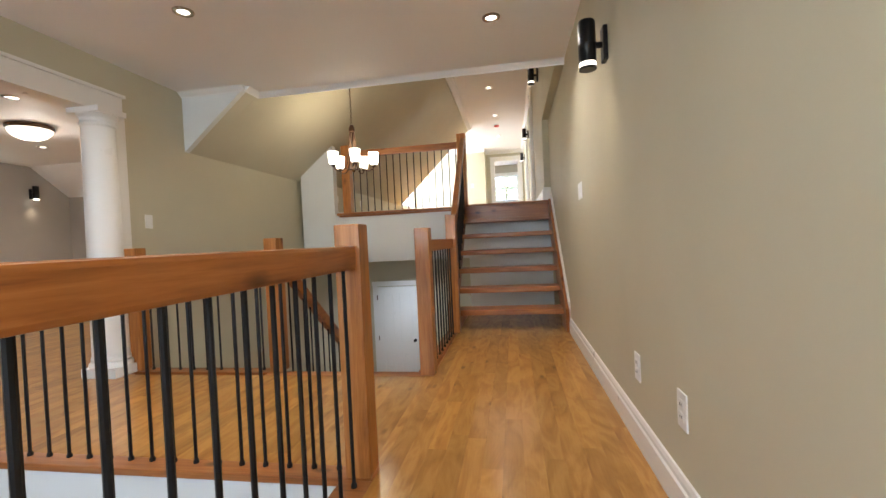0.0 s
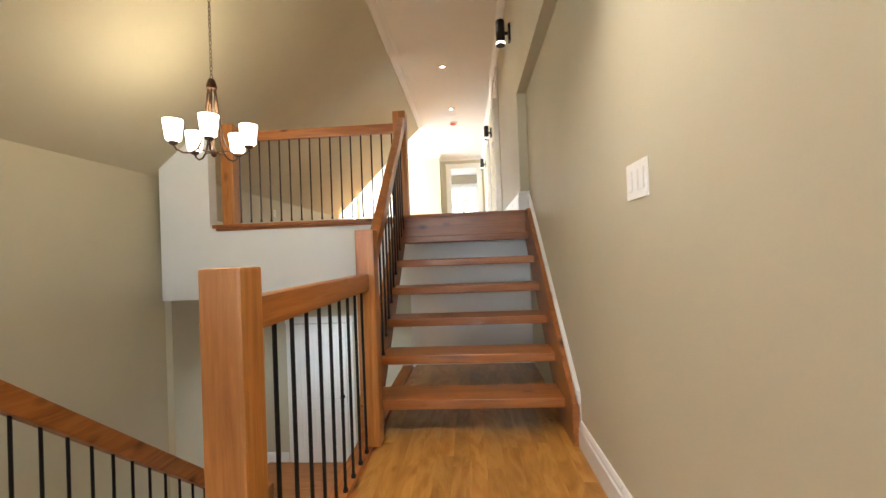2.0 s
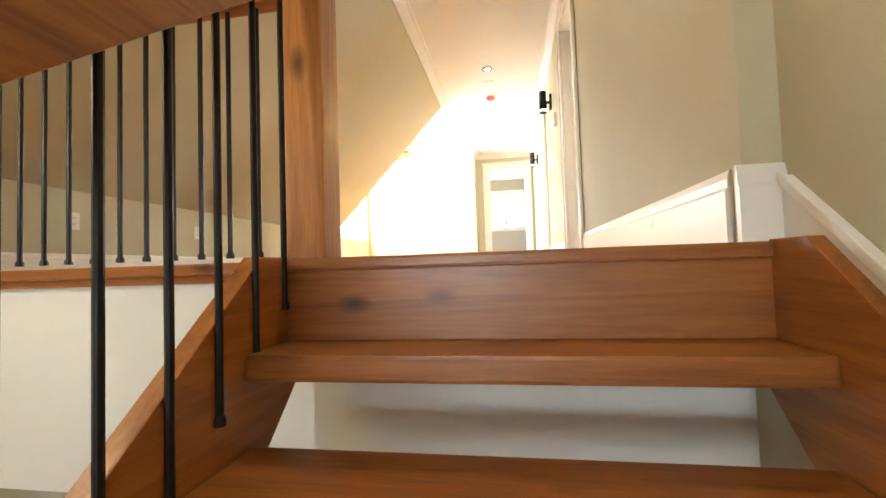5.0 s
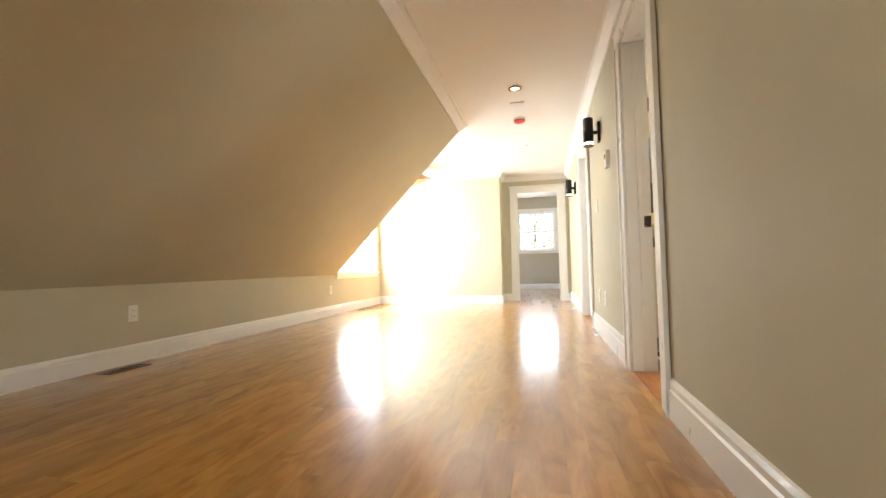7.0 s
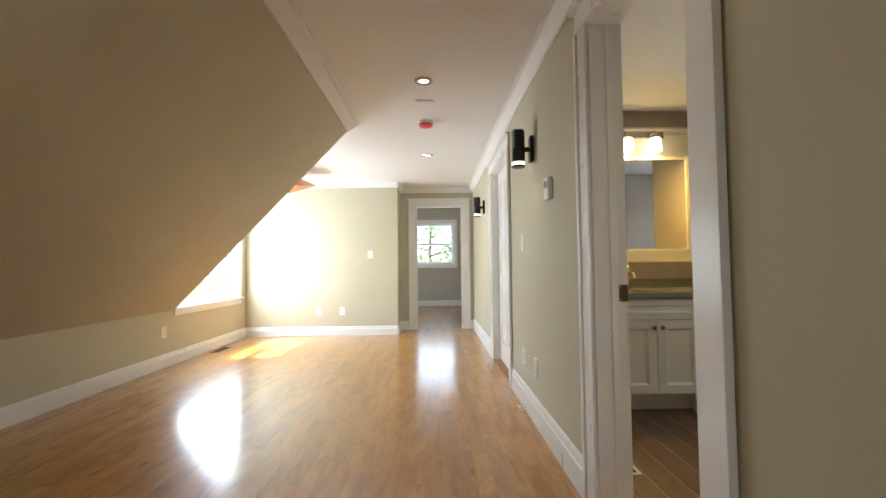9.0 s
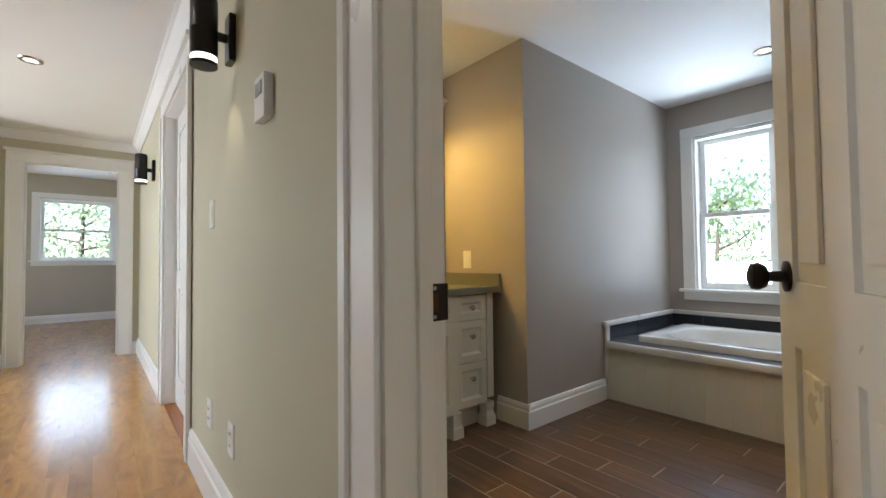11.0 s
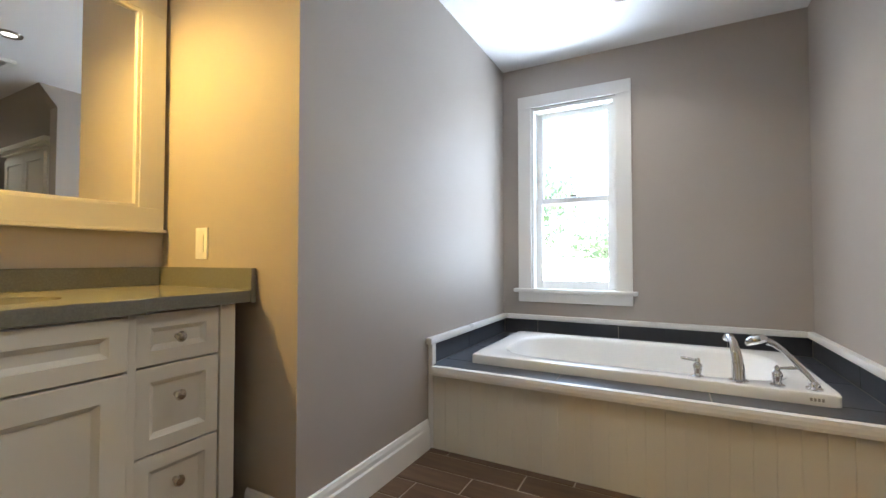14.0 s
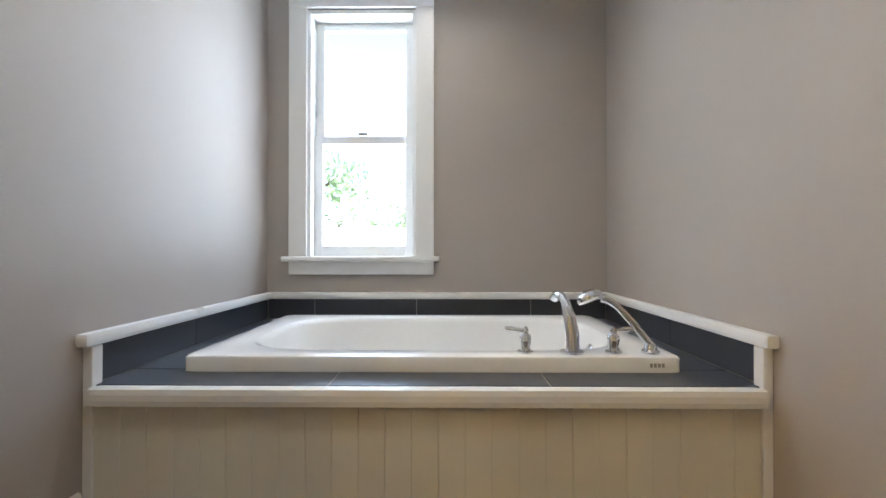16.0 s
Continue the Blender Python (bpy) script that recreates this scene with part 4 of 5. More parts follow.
def sash_window(name, axis, face, out, a0, a1, z0, z1, thick, label, meet=0.5, grid=0, case=0.088):
    """A double-hung window in an opening. face: the inner wall surface; out points into the room (-1 or 1)."""
    t = tagged(new(name), label, "window", "", "structure")
    t.location = (face, a0, z0) if axis == 0 else (a0, face, z0)
    o = Vector(t.location)

    def put(nm, n0, n1, b0, b1, c0, c1, mat=TRIM, bev=0.004):
        bm = bmesh.new()
        if axis == 0:
            box(bm, min(n0, n1) - o.x, max(n0, n1) - o.x, b0 - o.y, b1 - o.y, c0 - o.z, c1 - o.z)
        else:
            box(bm, b0 - o.x, b1 - o.x, min(n0, n1) - o.y, max(n0, n1) - o.y, c0 - o.z, c1 - o.z)
        return part(nm, bm, mat, t, "", bev)
    f = face + out * 0.0045
    put("casing", f, face + out * 0.02, a0 - case, a0 + 0.004, z0, z1 + 0.004)
    put("casing", f, face + out * 0.02, a1 - 0.004, a1 + case, z0, z1 + 0.004)
    put("head_casing", f, face + out * 0.023, a0 - case, a1 + case, z1 + 0.004, z1 + case)
    put("window_sill", face - out * 0.06, face + out * 0.045, a0 - case - 0.03, a1 + case + 0.03, z0 - 0.004, z0 + 0.022, TRIM, 0.008)
    put("apron", f, face + out * 0.018, a0 - case, a1 + case, z0 - 0.07, z0 - 0.005)
    b = face - out * thick
    for c0, c1, e0, e1 in ((a0, a0 + 0.022, z0 + 0.022, z1), (a1 - 0.022, a1, z0 + 0.022, z1), (a0 + 0.022, a1 - 0.022, z1 - 0.022, z1)):
        put("window_frame", face + out * 0.003, b, c0, c1, e0, e1)
    mz = z0 + (z1 - z0) * meet
    i0, i1 = a0 + 0.022, a1 - 0.022
    for k, (s0, s1) in enumerate(((z0 + 0.022, mz + 0.02), (mz - 0.02, z1 - 0.022))):
        d0 = face - out * (0.055 + 0.036 * k)
        d1 = d0 - out * 0.032
        w = 0.042
        put("sash_stile", d0, d1, i0, i0 + w, s0, s1)
        put("sash_stile", d0, d1, i1 - w, i1, s0, s1)
        put("sash_rail", d0, d1, i0 + w, i1 - w, s0, s0 + (0.055 if k == 0 else 0.038))
        put("sash_rail", d0, d1, i0 + w, i1 - w, s1 - 0.038, s1)
        for g in range(grid):
            gx = i0 + w + (i1 - i0 - 2 * w) * (g + 1) / (grid + 1)
            put("muntin", d0, d1, gx - 0.011, gx + 0.011, s0 + 0.038, s1 - 0.038)
        m = (d0 + d1) / 2
        p = put("pane", m - 0.002, m + 0.002, i0 + w - 0.004, i1 - w + 0.004, s0 + 0.03, s1 - 0.03, GLASS, 0)
        p.visible_shadow = False
    put("sash_lock", face - out * 0.03, face - out * 0.052, (a0 + a1) / 2 - 0.025, (a0 + a1) / 2 + 0.025, mz + 0.02, mz + 0.034, NICKEL, 0.003)
    return t


sash_window("window_1", 0, BATH_E + 0.075, -1, 8.90, 9.465, 2.08, 3.37, 0.14, "white double-hung window over the bathtub", 0.49)
sash_window("window_2", 1, 17.85, -1, -1.12, -0.12, 2.42, 3.50, 0.12, "white double-hung window of the far room", 0.5)
sash_window("window_3", 0, WX, 1, 11.68, 13.12, 1.96, 3.15, 0.14, "wide white dormer window with a middle bar", 0.5, 1, 0.07)
# unseen window, added only as an inlet for the hall's fill light
sash_window("window_5_unseen", 1, -3.0, 1, -2.9, -0.5, 0.7, 2.1, 0.15, "wide white window added unseen at the end of the hall to light it", 0.5, 2)
# hidden window added for the far room's fill light
sash_window("window_6_unseen", 0, -3.1, 1, 15.0, 16.6, 2.2, 3.5, 0.1, "white window added unseen to light the far room", 0.5, 1)
sash_window("window_4", 0, -8.2, 1, 4.35, 5.25, 1.70, 2.22, 0.1, "small white window of the side room", 0.5)

# ---- switches, outlets and fixtures on walls and ceilings ----


def plate(name, at, n, w, h, label, kind, gangs=1, group=""):
    """A cover plate on a wall; n points off the wall."""
    t = thing(name, at, label, kind, group)
    n = Vector(n)
    s = Vector((0, 0, 1)).cross(n)
    bm = bmesh.new()
    bar(bm, n * 0.0015 - Vector((0, 0, h / 2)), n * 0.0015 + Vector((0, 0, h / 2)), w, 0.007, n)
    part("cover", bm, PLASTIC, t, "", 0.002)
    for g in range(gangs):
        c = s * ((g - (gangs - 1) / 2) * 0.046) + n * 0.005
        if kind == "switch":
            bm = bmesh.new()
            bar(bm, c - Vector((0, 0, 0.033)), c + Vector((0, 0, 0.033)), 0.032, 0.006, n + Vector((0, 0, 0.06)))
            part("rocker", bm, PLASTIC, t, "", 0.002)
        else:
            for dz in (-0.02, 0.02):
                bm = bmesh.new()
                bar(bm, c + Vector((0, 0, dz - 0.014)), c + Vector((0, 0, dz + 0.014)), 0.030, 0.005, n)
                soc = part("socket", bm, PLASTIC, t, "", 0.003)
                # dark bars painted for the shade in the socket's slots
                bm = bmesh.new()
                for k in (-0.006, 0.006):
                    q = c + s * k + n * 0.0028 + Vector((0, 0, dz))
                    bar(bm, q - Vector((0, 0, 0.005)), q + Vector((0, 0, 0.005)), 0.0022, 0.001, n)
                part("slot_shade", bm, GAP_SHADE, soc)
    return t


plate("wall_switch", (LX, 3.485, 1.235), W, 0.165, 0.118, "white triple rocker light switch on the greige wall", "switch", 3)
plate("wall_outlet", (LX, 2.14, 0.335), W, 0.075, 0.118, "white wall outlet above the baseboard", "outlet", 1, "outlets")
plate("wall_outlet", (LX, 1.65, 0.345), W, 0.075, 0.118, "white wall outlet above the baseboard", "outlet", 1, "outlets")
plate("wall_switch", (WL, 3.42, 1.20), E_, 0.075, 0.118, "white rocker light switch near the column", "switch")
for y in (6.65, 7.3, 8.45, 11.45):
    plate("wall_outlet", (WX, y, U + 0.36), E_, 0.075, 0.118, "white outlet on the low knee wall", "outlet", 1, "outlets")
plate("wall_switch", (-1.60, DY1, U + 1.20), S, 0.075, 0.118, "white rocker light switch on the sunlit wall", "switch")
for x in (-2.02, -2.36):
    plate("wall_outlet", (x, DY1, U + 0.36), S, 0.075, 0.118, "white outlet on the sunlit wall", "outlet", 1, "outlets")
plate("wall_switch", (UX, 10.03, 2.56), W, 0.075, 0.118, "white rocker light switch on the hall wall", "switch")
plate("wall_outlet", (UX, 10.06, 1.735), W, 0.075, 0.118, "white outlet low on the hall wall", "outlet", 1, "outlets")
plate("wall_outlet", (UX, 9.70, 1.74), W, 0.075, 0.118, "white outlet low on the hall wall", "outlet", 1, "outlets")
EAST = 0.075
plate("wall_switch", (NX, 10.17, 2.365), W, 0.072, 0.118, "white rocker switch on the vanity's side wall", "switch")
EAST = 0.0
plate("wall_switch", (-3.30, 8.0, -0.75), S, 0.075, 0.118, "white switch on the landing wall", "switch")

thermo = thing("thermostat", (UX, 9.30, 2.82), "white wall thermostat with a small grey display", "thermostat")
bm = bmesh.new()
box(bm, -0.026, 0.001, -0.045, 0.045, -0.062, 0.062)
part("case", bm, PLASTIC, thermo, "", 0.006)
bm = bmesh.new()
box(bm, -0.0285, -0.0262, -0.028, 0.028, 0.005, 0.042)
part("display", bm, plain("grey_display", (0.28, 0.30, 0.27), 0.2), thermo, "small grey display", 0.001)
smoke = thing("smoke_detector", (-0.71, 10.68, C2), "ceiling smoke detector under a red plastic dust cap", "smoke detector")
bm = bmesh.new()
lathe(bm, [(0.066, 0), (0.066, -0.012), (0.060, -0.02)], 28)
part("base", bm, PLASTIC, smoke, "", 0, True)
bm = bmesh.new()
lathe(bm, [(0.062, -0.0205), (0.064, -0.032), (0.052, -0.044), (0.03, -0.05), (0.001, -0.052)], 28)
part("dust_cap", bm, RED_CAP, smoke, "red plastic dust cap", 0, True)
vent = thing("ceiling_plate", (-0.71, 10.22, C2), "small flat white cover plate on the ceiling", "cover plate")
bm = bmesh.new()
box(bm, -0.07, 0.07, -0.04, 0.04, -0.008, 0.001)
part("plate", bm, PLASTIC, vent, "", 0.003)


def floor_vent(x, y, along, label, mat=BRONZE, slat=BRONZE):
    t = thing("floor_vent", (x, y, U), label, "floor vent")
    L, w = 0.30, 0.11
    def bx(a0, a1, b0, b1, z0, z1):
        return (b0, b1, a0, a1, z0, z1) if along == 1 else (a0, a1, b0, b1, z0, z1)
    bm = bmesh.new()
    for b in ((-L / 2, L / 2, -w / 2, -w / 2 + 0.015), (-L / 2, L / 2, w / 2 - 0.015, w / 2), (-L / 2, -L / 2 + 0.015, -w / 2 + 0.015, w / 2 - 0.015), (L / 2 - 0.015, L / 2, -w / 2 + 0.015, w / 2 - 0.015)):
        box(bm, *bx(*b, 0.0005, 0.006))
    part("frame", bm, mat, t)
    for i in range(14):
        a = -L / 2 + 0.02 + i * (L - 0.04) / 13
        bm = bmesh.new()
        box(bm, *bx(a - 0.004, a + 0.004, -w / 2 + 0.015, w / 2 - 0.015, 0.0005, 0.004))
        part("slat", bm, slat, t)
    # flat dark sheet standing in for the shade down the duct
    bm = bmesh.new()
    box(bm, *bx(-L / 2 + 0.01, L / 2 - 0.01, -w / 2 + 0.01, w / 2 - 0.01, 0.0002, 0.001))
    part("duct_shade", bm, GAP_SHADE, t)


floor_vent(WX + 0.14, 8.28, 1, "brown metal floor vent beside the knee wall")
floor_vent(WX + 0.14, 12.35, 1, "brown metal floor vent under the dormer window")
floor_vent(0.287, 9.18, 1, "white-rimmed floor vent with dark slats in the bathroom tiles", TRIM, BLACK)
reg = thing("cable_stub", (UX - 0.03, 9.95, U), "loose white cable ends lying at the baseboard", "cable")
bm = bmesh.new()
sweep(bm, [(0.01, 0, 0.06), (-0.005, 0.01, 0.05), (-0.012, 0.03, 0.02), (-0.02, 0.06, 0.006), (-0.03, 0.10, 0.006)], 0.004, 6)
sweep(bm, [(0.01, -0.03, 0.05), (-0.008, -0.02, 0.03), (-0.014, 0.0, 0.006), (-0.03, 0.03, 0.006)], 0.004, 6)
part("cable", bm, PLASTIC, reg, "", 0, True)

# flush dome lamp of the side room
dome = thing("flush_ceiling_lamp", (-5.8, 4.25, C1), "flush ceiling lamp with a lit glass dome and bronze rim", "ceiling lamp")
bm = bmesh.new()
lathe(bm, [(0.19, 0), (0.215, -0.01), (0.215, -0.035), (0.20, -0.05)], 32)
part("rim", bm, BRONZE, dome, "", 0, True)
bm = bmesh.new()
lathe(bm, [(0.20, -0.051), (0.19, -0.085), (0.15, -0.13), (0.09, -0.155), (0.001, -0.165)], 32)
part("glass_dome", bm, DOME, dome, "lit opal glass dome", 0, True)
lamp("dome_lamp", "POINT", (-5.8, 4.25, C1 - 0.25), 3, WARM, 0.1)

# pendant with a folded copper-coloured shade in the dormer
pend = thing("pendant_lamp", (-2.52, 12.55, 3.43), "faceted copper-brown pendant shade hanging in the dormer", "pendant lamp")
bm = bmesh.new()
ring = [bm.verts.new(p) for p in ((0.30, 0.15, 0.07), (-0.12, 0.32, 0.0), (-0.37, -0.05, 0.0), (-0.02, -0.32, 0.0), (0.25, -0.20, 0.0))]
apex = bm.verts.new((-0.04, 0, 0.22))
inner = [bm.verts.new(v.co * 0.93 + Vector((0, 0, -0.004))) for v in ring]
apex2 = bm.verts.new((-0.04, 0, 0.20))
for i in range(5):
    j = (i + 1) % 5
    bm.faces.new((ring[i], ring[j], apex))
    bm.faces.new((inner[j], inner[i], apex2))
    bm.faces.new((ring[j], ring[i], inner[i], inner[j]))
part("shade", bm, COPPER, pend, "folded copper-brown shade")
bm = bmesh.new()
rod(bm, (-0.04, 0, 0.20), (-0.04, 0, 0.245), 0.008)
part("stem", bm, BRONZE, pend)

# ---- bathroom: vanity ----
EAST = 0.075
SHIFT = Vector((EAST, 0, 0))
VF, VB = 9.87, BATH_N                     # front of the boxes, wall
VX0, VX1 = 0.17, 1.405
VZ0, VZ1 = U + 0.135, 2.163
vanity = thing("vanity_cabinet", (0.774, VF, U), "cream painted vanity cabinet with shaker doors and drawers", "vanity")
o = Vector(vanity.location) - SHIFT


def vbox(name, b, mat=CREAM, parent=vanity, bevel=0.003, label=""):
    bm = bmesh.new()
    box(bm, b[0] - o.x, b[1] - o.x, b[2] - o.y, b[3] - o.y, b[4] - o.z, b[5] - o.z)
    return part(name, bm, mat, parent, label, bevel)


vbox("body", (VX0, 1.352, VF + 0.012, VB - 0.004, VZ0, VZ1), bevel=0)
vbox("centre_body", (0.476, 1.10, VF - 0.028, VF + 0.011, VZ0, VZ1), bevel=0)
vbox("end_stile", (1.354, VX1, VF - 0.012, VB - 0.004, VZ0 + 0.03, VZ1))
vbox("divider_post", (0.440, 0.474, VF - 0.04, VF + 0.011, VZ0 + 0.02, VZ1))
vbox("divider_post", (1.082, 1.104, VF - 0.038, VF - 0.029, VZ0 + 0.02, VZ1))
vbox("toe_board", (VX0, 1.35, VF + 0.07, VF + 0.09, U + 0.001, VZ0))
for fx in (0.46, 1.094, 1.372):
    bm = bmesh.new()
    fy = -0.035 if fx < 1.2 else -0.012
    prof = [(0.038, 0.0), (0.038, 0.055), (0.033, 0.062), (0.030, 0.075), (0.027, 0.085), (0.030, 0.100), (0.032, 0.136)]
    loops = [[bm.verts.new((fx - o.x + sx * w, fy + 0.03 + sy * w, h + 0.001)) for sx, sy in ((-1, -1), (1, -1), (1, 1), (-1, 1))] for w, h in prof]
    for lo, hi in zip(loops, loops[1:]):
        for i in range(4):
            bm.faces.new((lo[i], lo[(i + 1) % 4], hi[(i + 1) % 4], hi[i]))
    bm.faces.new(loops[0][::-1])
    bm.faces.new(loops[-1])
    part("foot", bm, CREAM, vanity)


def shaker(name, x0, x1, z0, z1, yf, knobs, rail=0.055):
    """A framed front with a sunk, bevelled field and knobs."""
    bm = bmesh.new()
    y0 = yf - 0.02
    k = 0.014

    def loop(m, y):
        return [bm.verts.new((px - o.x, y - o.y, pz - o.z)) for px, pz in ((x0 + m, z0 + m), (x1 - m, z0 + m), (x1 - m, z1 - m), (x0 + m, z1 - m))]
    loops = [loop(0, yf), loop(0, y0 + 0.002), loop(0.002, y0), loop(rail, y0), loop(rail + 0.003, y0 + 0.003), loop(rail + k, y0 + 0.012)]
    for la, lb in zip(loops, loops[1:]):
        for i in range(4):
            bm.faces.new((la[i], la[(i + 1) % 4], lb[(i + 1) % 4], lb[i]))
    bm.faces.new(loops[-1])
    bm.faces.new(loops[0][::-1])
    d = part(name, bm, CREAM, vanity)
    for kx, kz in knobs:
        bm = bmesh.new()
        lathe(bm, [(0.008, 0), (0.006, 0.008), (0.006, 0.014), (0.014, 0.018), (0.016, 0.024), (0.012, 0.030), (0.001, 0.032)], 16, (kx - o.x, y0 - o.y, kz - o.z), Euler((radians(90), 0, 0)).to_quaternion())
        part("knob", bm, NICKEL, d, "brushed nickel knob", 0, True)


CF = VF - 0.029
shaker("drawer_front", 0.480, 1.080, 2.021, 2.157, CF, [], 0.042)
shaker("door", 0.480, 0.778, VZ0 + 0.006, 2.015, CF, [(0.752, 1.966)], 0.058)
shaker("door", 0.782, 1.080, VZ0 + 0.006, 2.015, CF, [(0.808, 1.966)], 0.058)
for z0, z1, kz in ((2.015, 2.157, 2.086), (1.775, 2.010, 1.922), (VZ0 + 0.006, 1.770, 1.682)):
    shaker("drawer_front", 1.112, 1.350, z0, z1, VF + 0.011, [(1.222, kz)], 0.040)
for z0, z1 in ((1.905, 2.157), (1.64, 1.90), (VZ0 + 0.006, 1.635)):
    shaker("drawer_front", VX0 + 0.005, 0.436, z0, z1, VF + 0.011, [((VX0 + 0.44) / 2, (z0 + z1) / 2)], 0.05)

# worktop with an oval sink
top = thing("vanity_worktop", (0.79, 10.1, 2.157), "grey-green quartz worktop with a low splash and oval sink", "worktop")
TX0, TX1, TY0, TY1 = 0.145 - 0.79, 1.488 - 0.79, 9.835 - 10.1, VB - 0.003 - 10.1
bm = bmesh.new()
N_ = 48
out_, mid_, low_ = [], [], []
for i in range(N_):
    a = 2 * math.pi * (i + 0.5) / N_
    c, s = math.cos(a), math.sin(a)
    k = min((TX1 if c > 0 else TX0) / c if abs(c) > 1e-6 else 9, (TY1 if s > 0 else TY0) / s if abs(s) > 1e-6 else 9)
    out_.append(bm.verts.new((k * c, k * s, 0.045)))
    mid_.append(bm.verts.new((0.03 + 0.21 * c, -0.03 + 0.14 * s, 0.045)))
    low_.append(bm.verts.new((0.03 + 0.208 * c, -0.03 + 0.138 * s, 0.012)))
for i in range(N_):
    j = (i + 1) % N_
    bm.faces.new((out_[i], out_[j], mid_[j], mid_[i]))
    bm.faces.new((mid_[i], mid_[j], low_[j], low_[i]))
part("slab", bm, QUARTZ, top)
bm = bmesh.new()
box(bm, TX0, TX1 - 0.045, TY0, TY0 + 0.012, 0.007, 0.0448)
box(bm, 0.468 - 0.79, 1.112 - 0.79, TY0 - 0.028, TY0 - 0.0005, 0.007, 0.0455)
part("front_edge", bm, QUARTZ, top, "", 0.003)
bm = bmesh.new()
box(bm, TX0, TX1 - 0.022, TY1 - 0.02, TY1, 0.0455, 0.118)
part("back_splash", bm, QUARTZ, top, "", 0.003)
bm = bmesh.new()
box(bm, TX1 - 0.02, TX1, TY0 + 0.03, TY1, 0.0, 0.118)
part("side_splash", bm, QUARTZ, top, "", 0.003)
bm = bmesh.new()
rings = []
for f, z in ((1.0, 0.011), (0.97, -0.03), (0.85, -0.09), (0.55, -0.125), (0.08, -0.13)):
    rings.append([bm.verts.new((0.03 + 0.212 * f * math.cos(a), -0.03 + 0.142 * f * math.sin(a), z)) for a in (2 * math.pi * i / 36 for i in range(36))])
for a, b in zip(rings, rings[1:]):
    for i in range(36):
        bm.faces.new((a[i], a[(i + 1) % 36], b[(i + 1) % 36], b[i]))
bm.faces.new(rings[-1])
part("sink_bowl", bm, ACRYLIC, top, "white oval undermount bowl", 0, True)

tap = thing("sink_faucet", (0.80, 10.27, 2.2025), "single-lever brushed nickel sink faucet", "faucet")
bm = bmesh.new()
lathe(bm, [(0.027, 0), (0.027, 0.006), (0.019, 0.012), (0.018, 0.06), (0.021, 0.10), (0.023, 0.125), (0.018, 0.14), (0.012, 0.15), (0.014, 0.158), (0.008, 0.168)], 20)
part("body", bm, NICKEL, tap, "", 0, True)
bm = bmesh.new()
sweep(bm, [(0, -0.01, 0.118), (0.0, -0.05, 0.128), (0.0, -0.085, 0.122), (0.0, -0.105, 0.10), (0.0, -0.11, 0.085)], [0.012, 0.012, 0.013, 0.015, 0.016], 12)
part("spout", bm, NICKEL, tap, "", 0, True)
bm = bmesh.new()
sweep(bm, [(0, 0, 0.165), (0.004, 0.01, 0.178), (0.012, 0.03, 0.188)], [0.006, 0.006, 0.008], 10)
part("lever", bm, NICKEL, tap, "", 0, True)

# framed mirror
mir = thing("wall_mirror", (0.846, VB, 2.41), "large mirror in a cream painted frame with a crown", "mirror")
MX = 0.626


def mbox(name, b, mat=CREAM, bevel=0.003):
    bm = bmesh.new()
    box(bm, b[0], b[1], -b[3], -b[2], b[4], b[5])
    return part(name, bm, mat, mir, "", bevel)


mbox("glass", (-MX + 0.07, MX - 0.07, 0.012, 0.018, 0.08, 0.88), MIRROR, 0)
mbox("frame_stile", (-MX, -MX + 0.09, 0.003, 0.035, 0.095, 0.86))
mbox("frame_stile", (MX - 0.09, MX, 0.003, 0.035, 0.095, 0.86))
mbox("frame_rail", (-MX, MX, 0.003, 0.035, 0.012, 0.095))
mbox("frame_foot", (-MX - 0.008, MX + 0.008, 0.003, 0.043, 0.0, 0.0115))
mbox("frame_head", (-MX, MX, 0.003, 0.035, 0.86, 1.05))
for b in ((-MX + 0.09, -MX + 0.102, 0.0185, 0.03, 0.095, 0.86), (MX - 0.102, MX - 0.09, 0.0185, 0.03, 0.095, 0.86), (-MX + 0.102, MX - 0.102, 0.0185, 0.03, 0.095, 0.107), (-MX + 0.102, MX - 0.102, 0.0185, 0.03, 0.848, 0.86)):
    mbox("inner_bead", b, CREAM, 0.003)
bm = bmesh.new()
for s0, d0, z0, z1 in ((0.008, 0.045, 1.0505, 1.062), (0.022, 0.058, 1.0625, 1.082), (0.04, 0.078, 1.0825, 1.105)):
    box(bm, -MX - s0, MX + s0, -d0, -0.003, z0, z1)
part("crown", bm, CREAM, mir, "", 0.004)

vl = thing("vanity_light", (0.846, VB - 0.036, 3.42), "nickel vanity light bar with lit frosted glass cups", "vanity light")
bm = bmesh.new()
box(bm, -0.33, 0.33, -0.022, 0.0005, 0.01, 0.07)
part("back_bar", bm, NICKEL, vl, "", 0.006)
for dx in (-0.226, 0.0, 0.226):
    bm = bmesh.new()
    sweep(bm, [(dx, -0.02, 0.04), (dx, -0.06, 0.05), (dx, -0.075, 0.045), (dx, -0.078, 0.025)], 0.008, 8)
    lathe(bm, [(0.012, 0.03), (0.024, 0.022), (0.026, -0.005), (0.02, -0.012)], 16, (dx, -0.078, 0))
    part("socket", bm, NICKEL, vl, "", 0, True)
    bm = bmesh.new()
    lathe(bm, [(0.028, -0.006), (0.040, -0.012), (0.046, -0.05), (0.048, -0.115), (0.042, -0.115), (0.040, -0.05), (0.026, -0.016)], 22, (dx, -0.078, 0))
    part("glass_cup", bm, SHADE_BATH, vl, "lit frosted glass cup", 0, True)
    lamp("vanity_lamp", "AREA", (0.846 + dx, VB - 0.036 - 0.078, 3.42 - 0.117), 2.3, WARMER, 0.08)

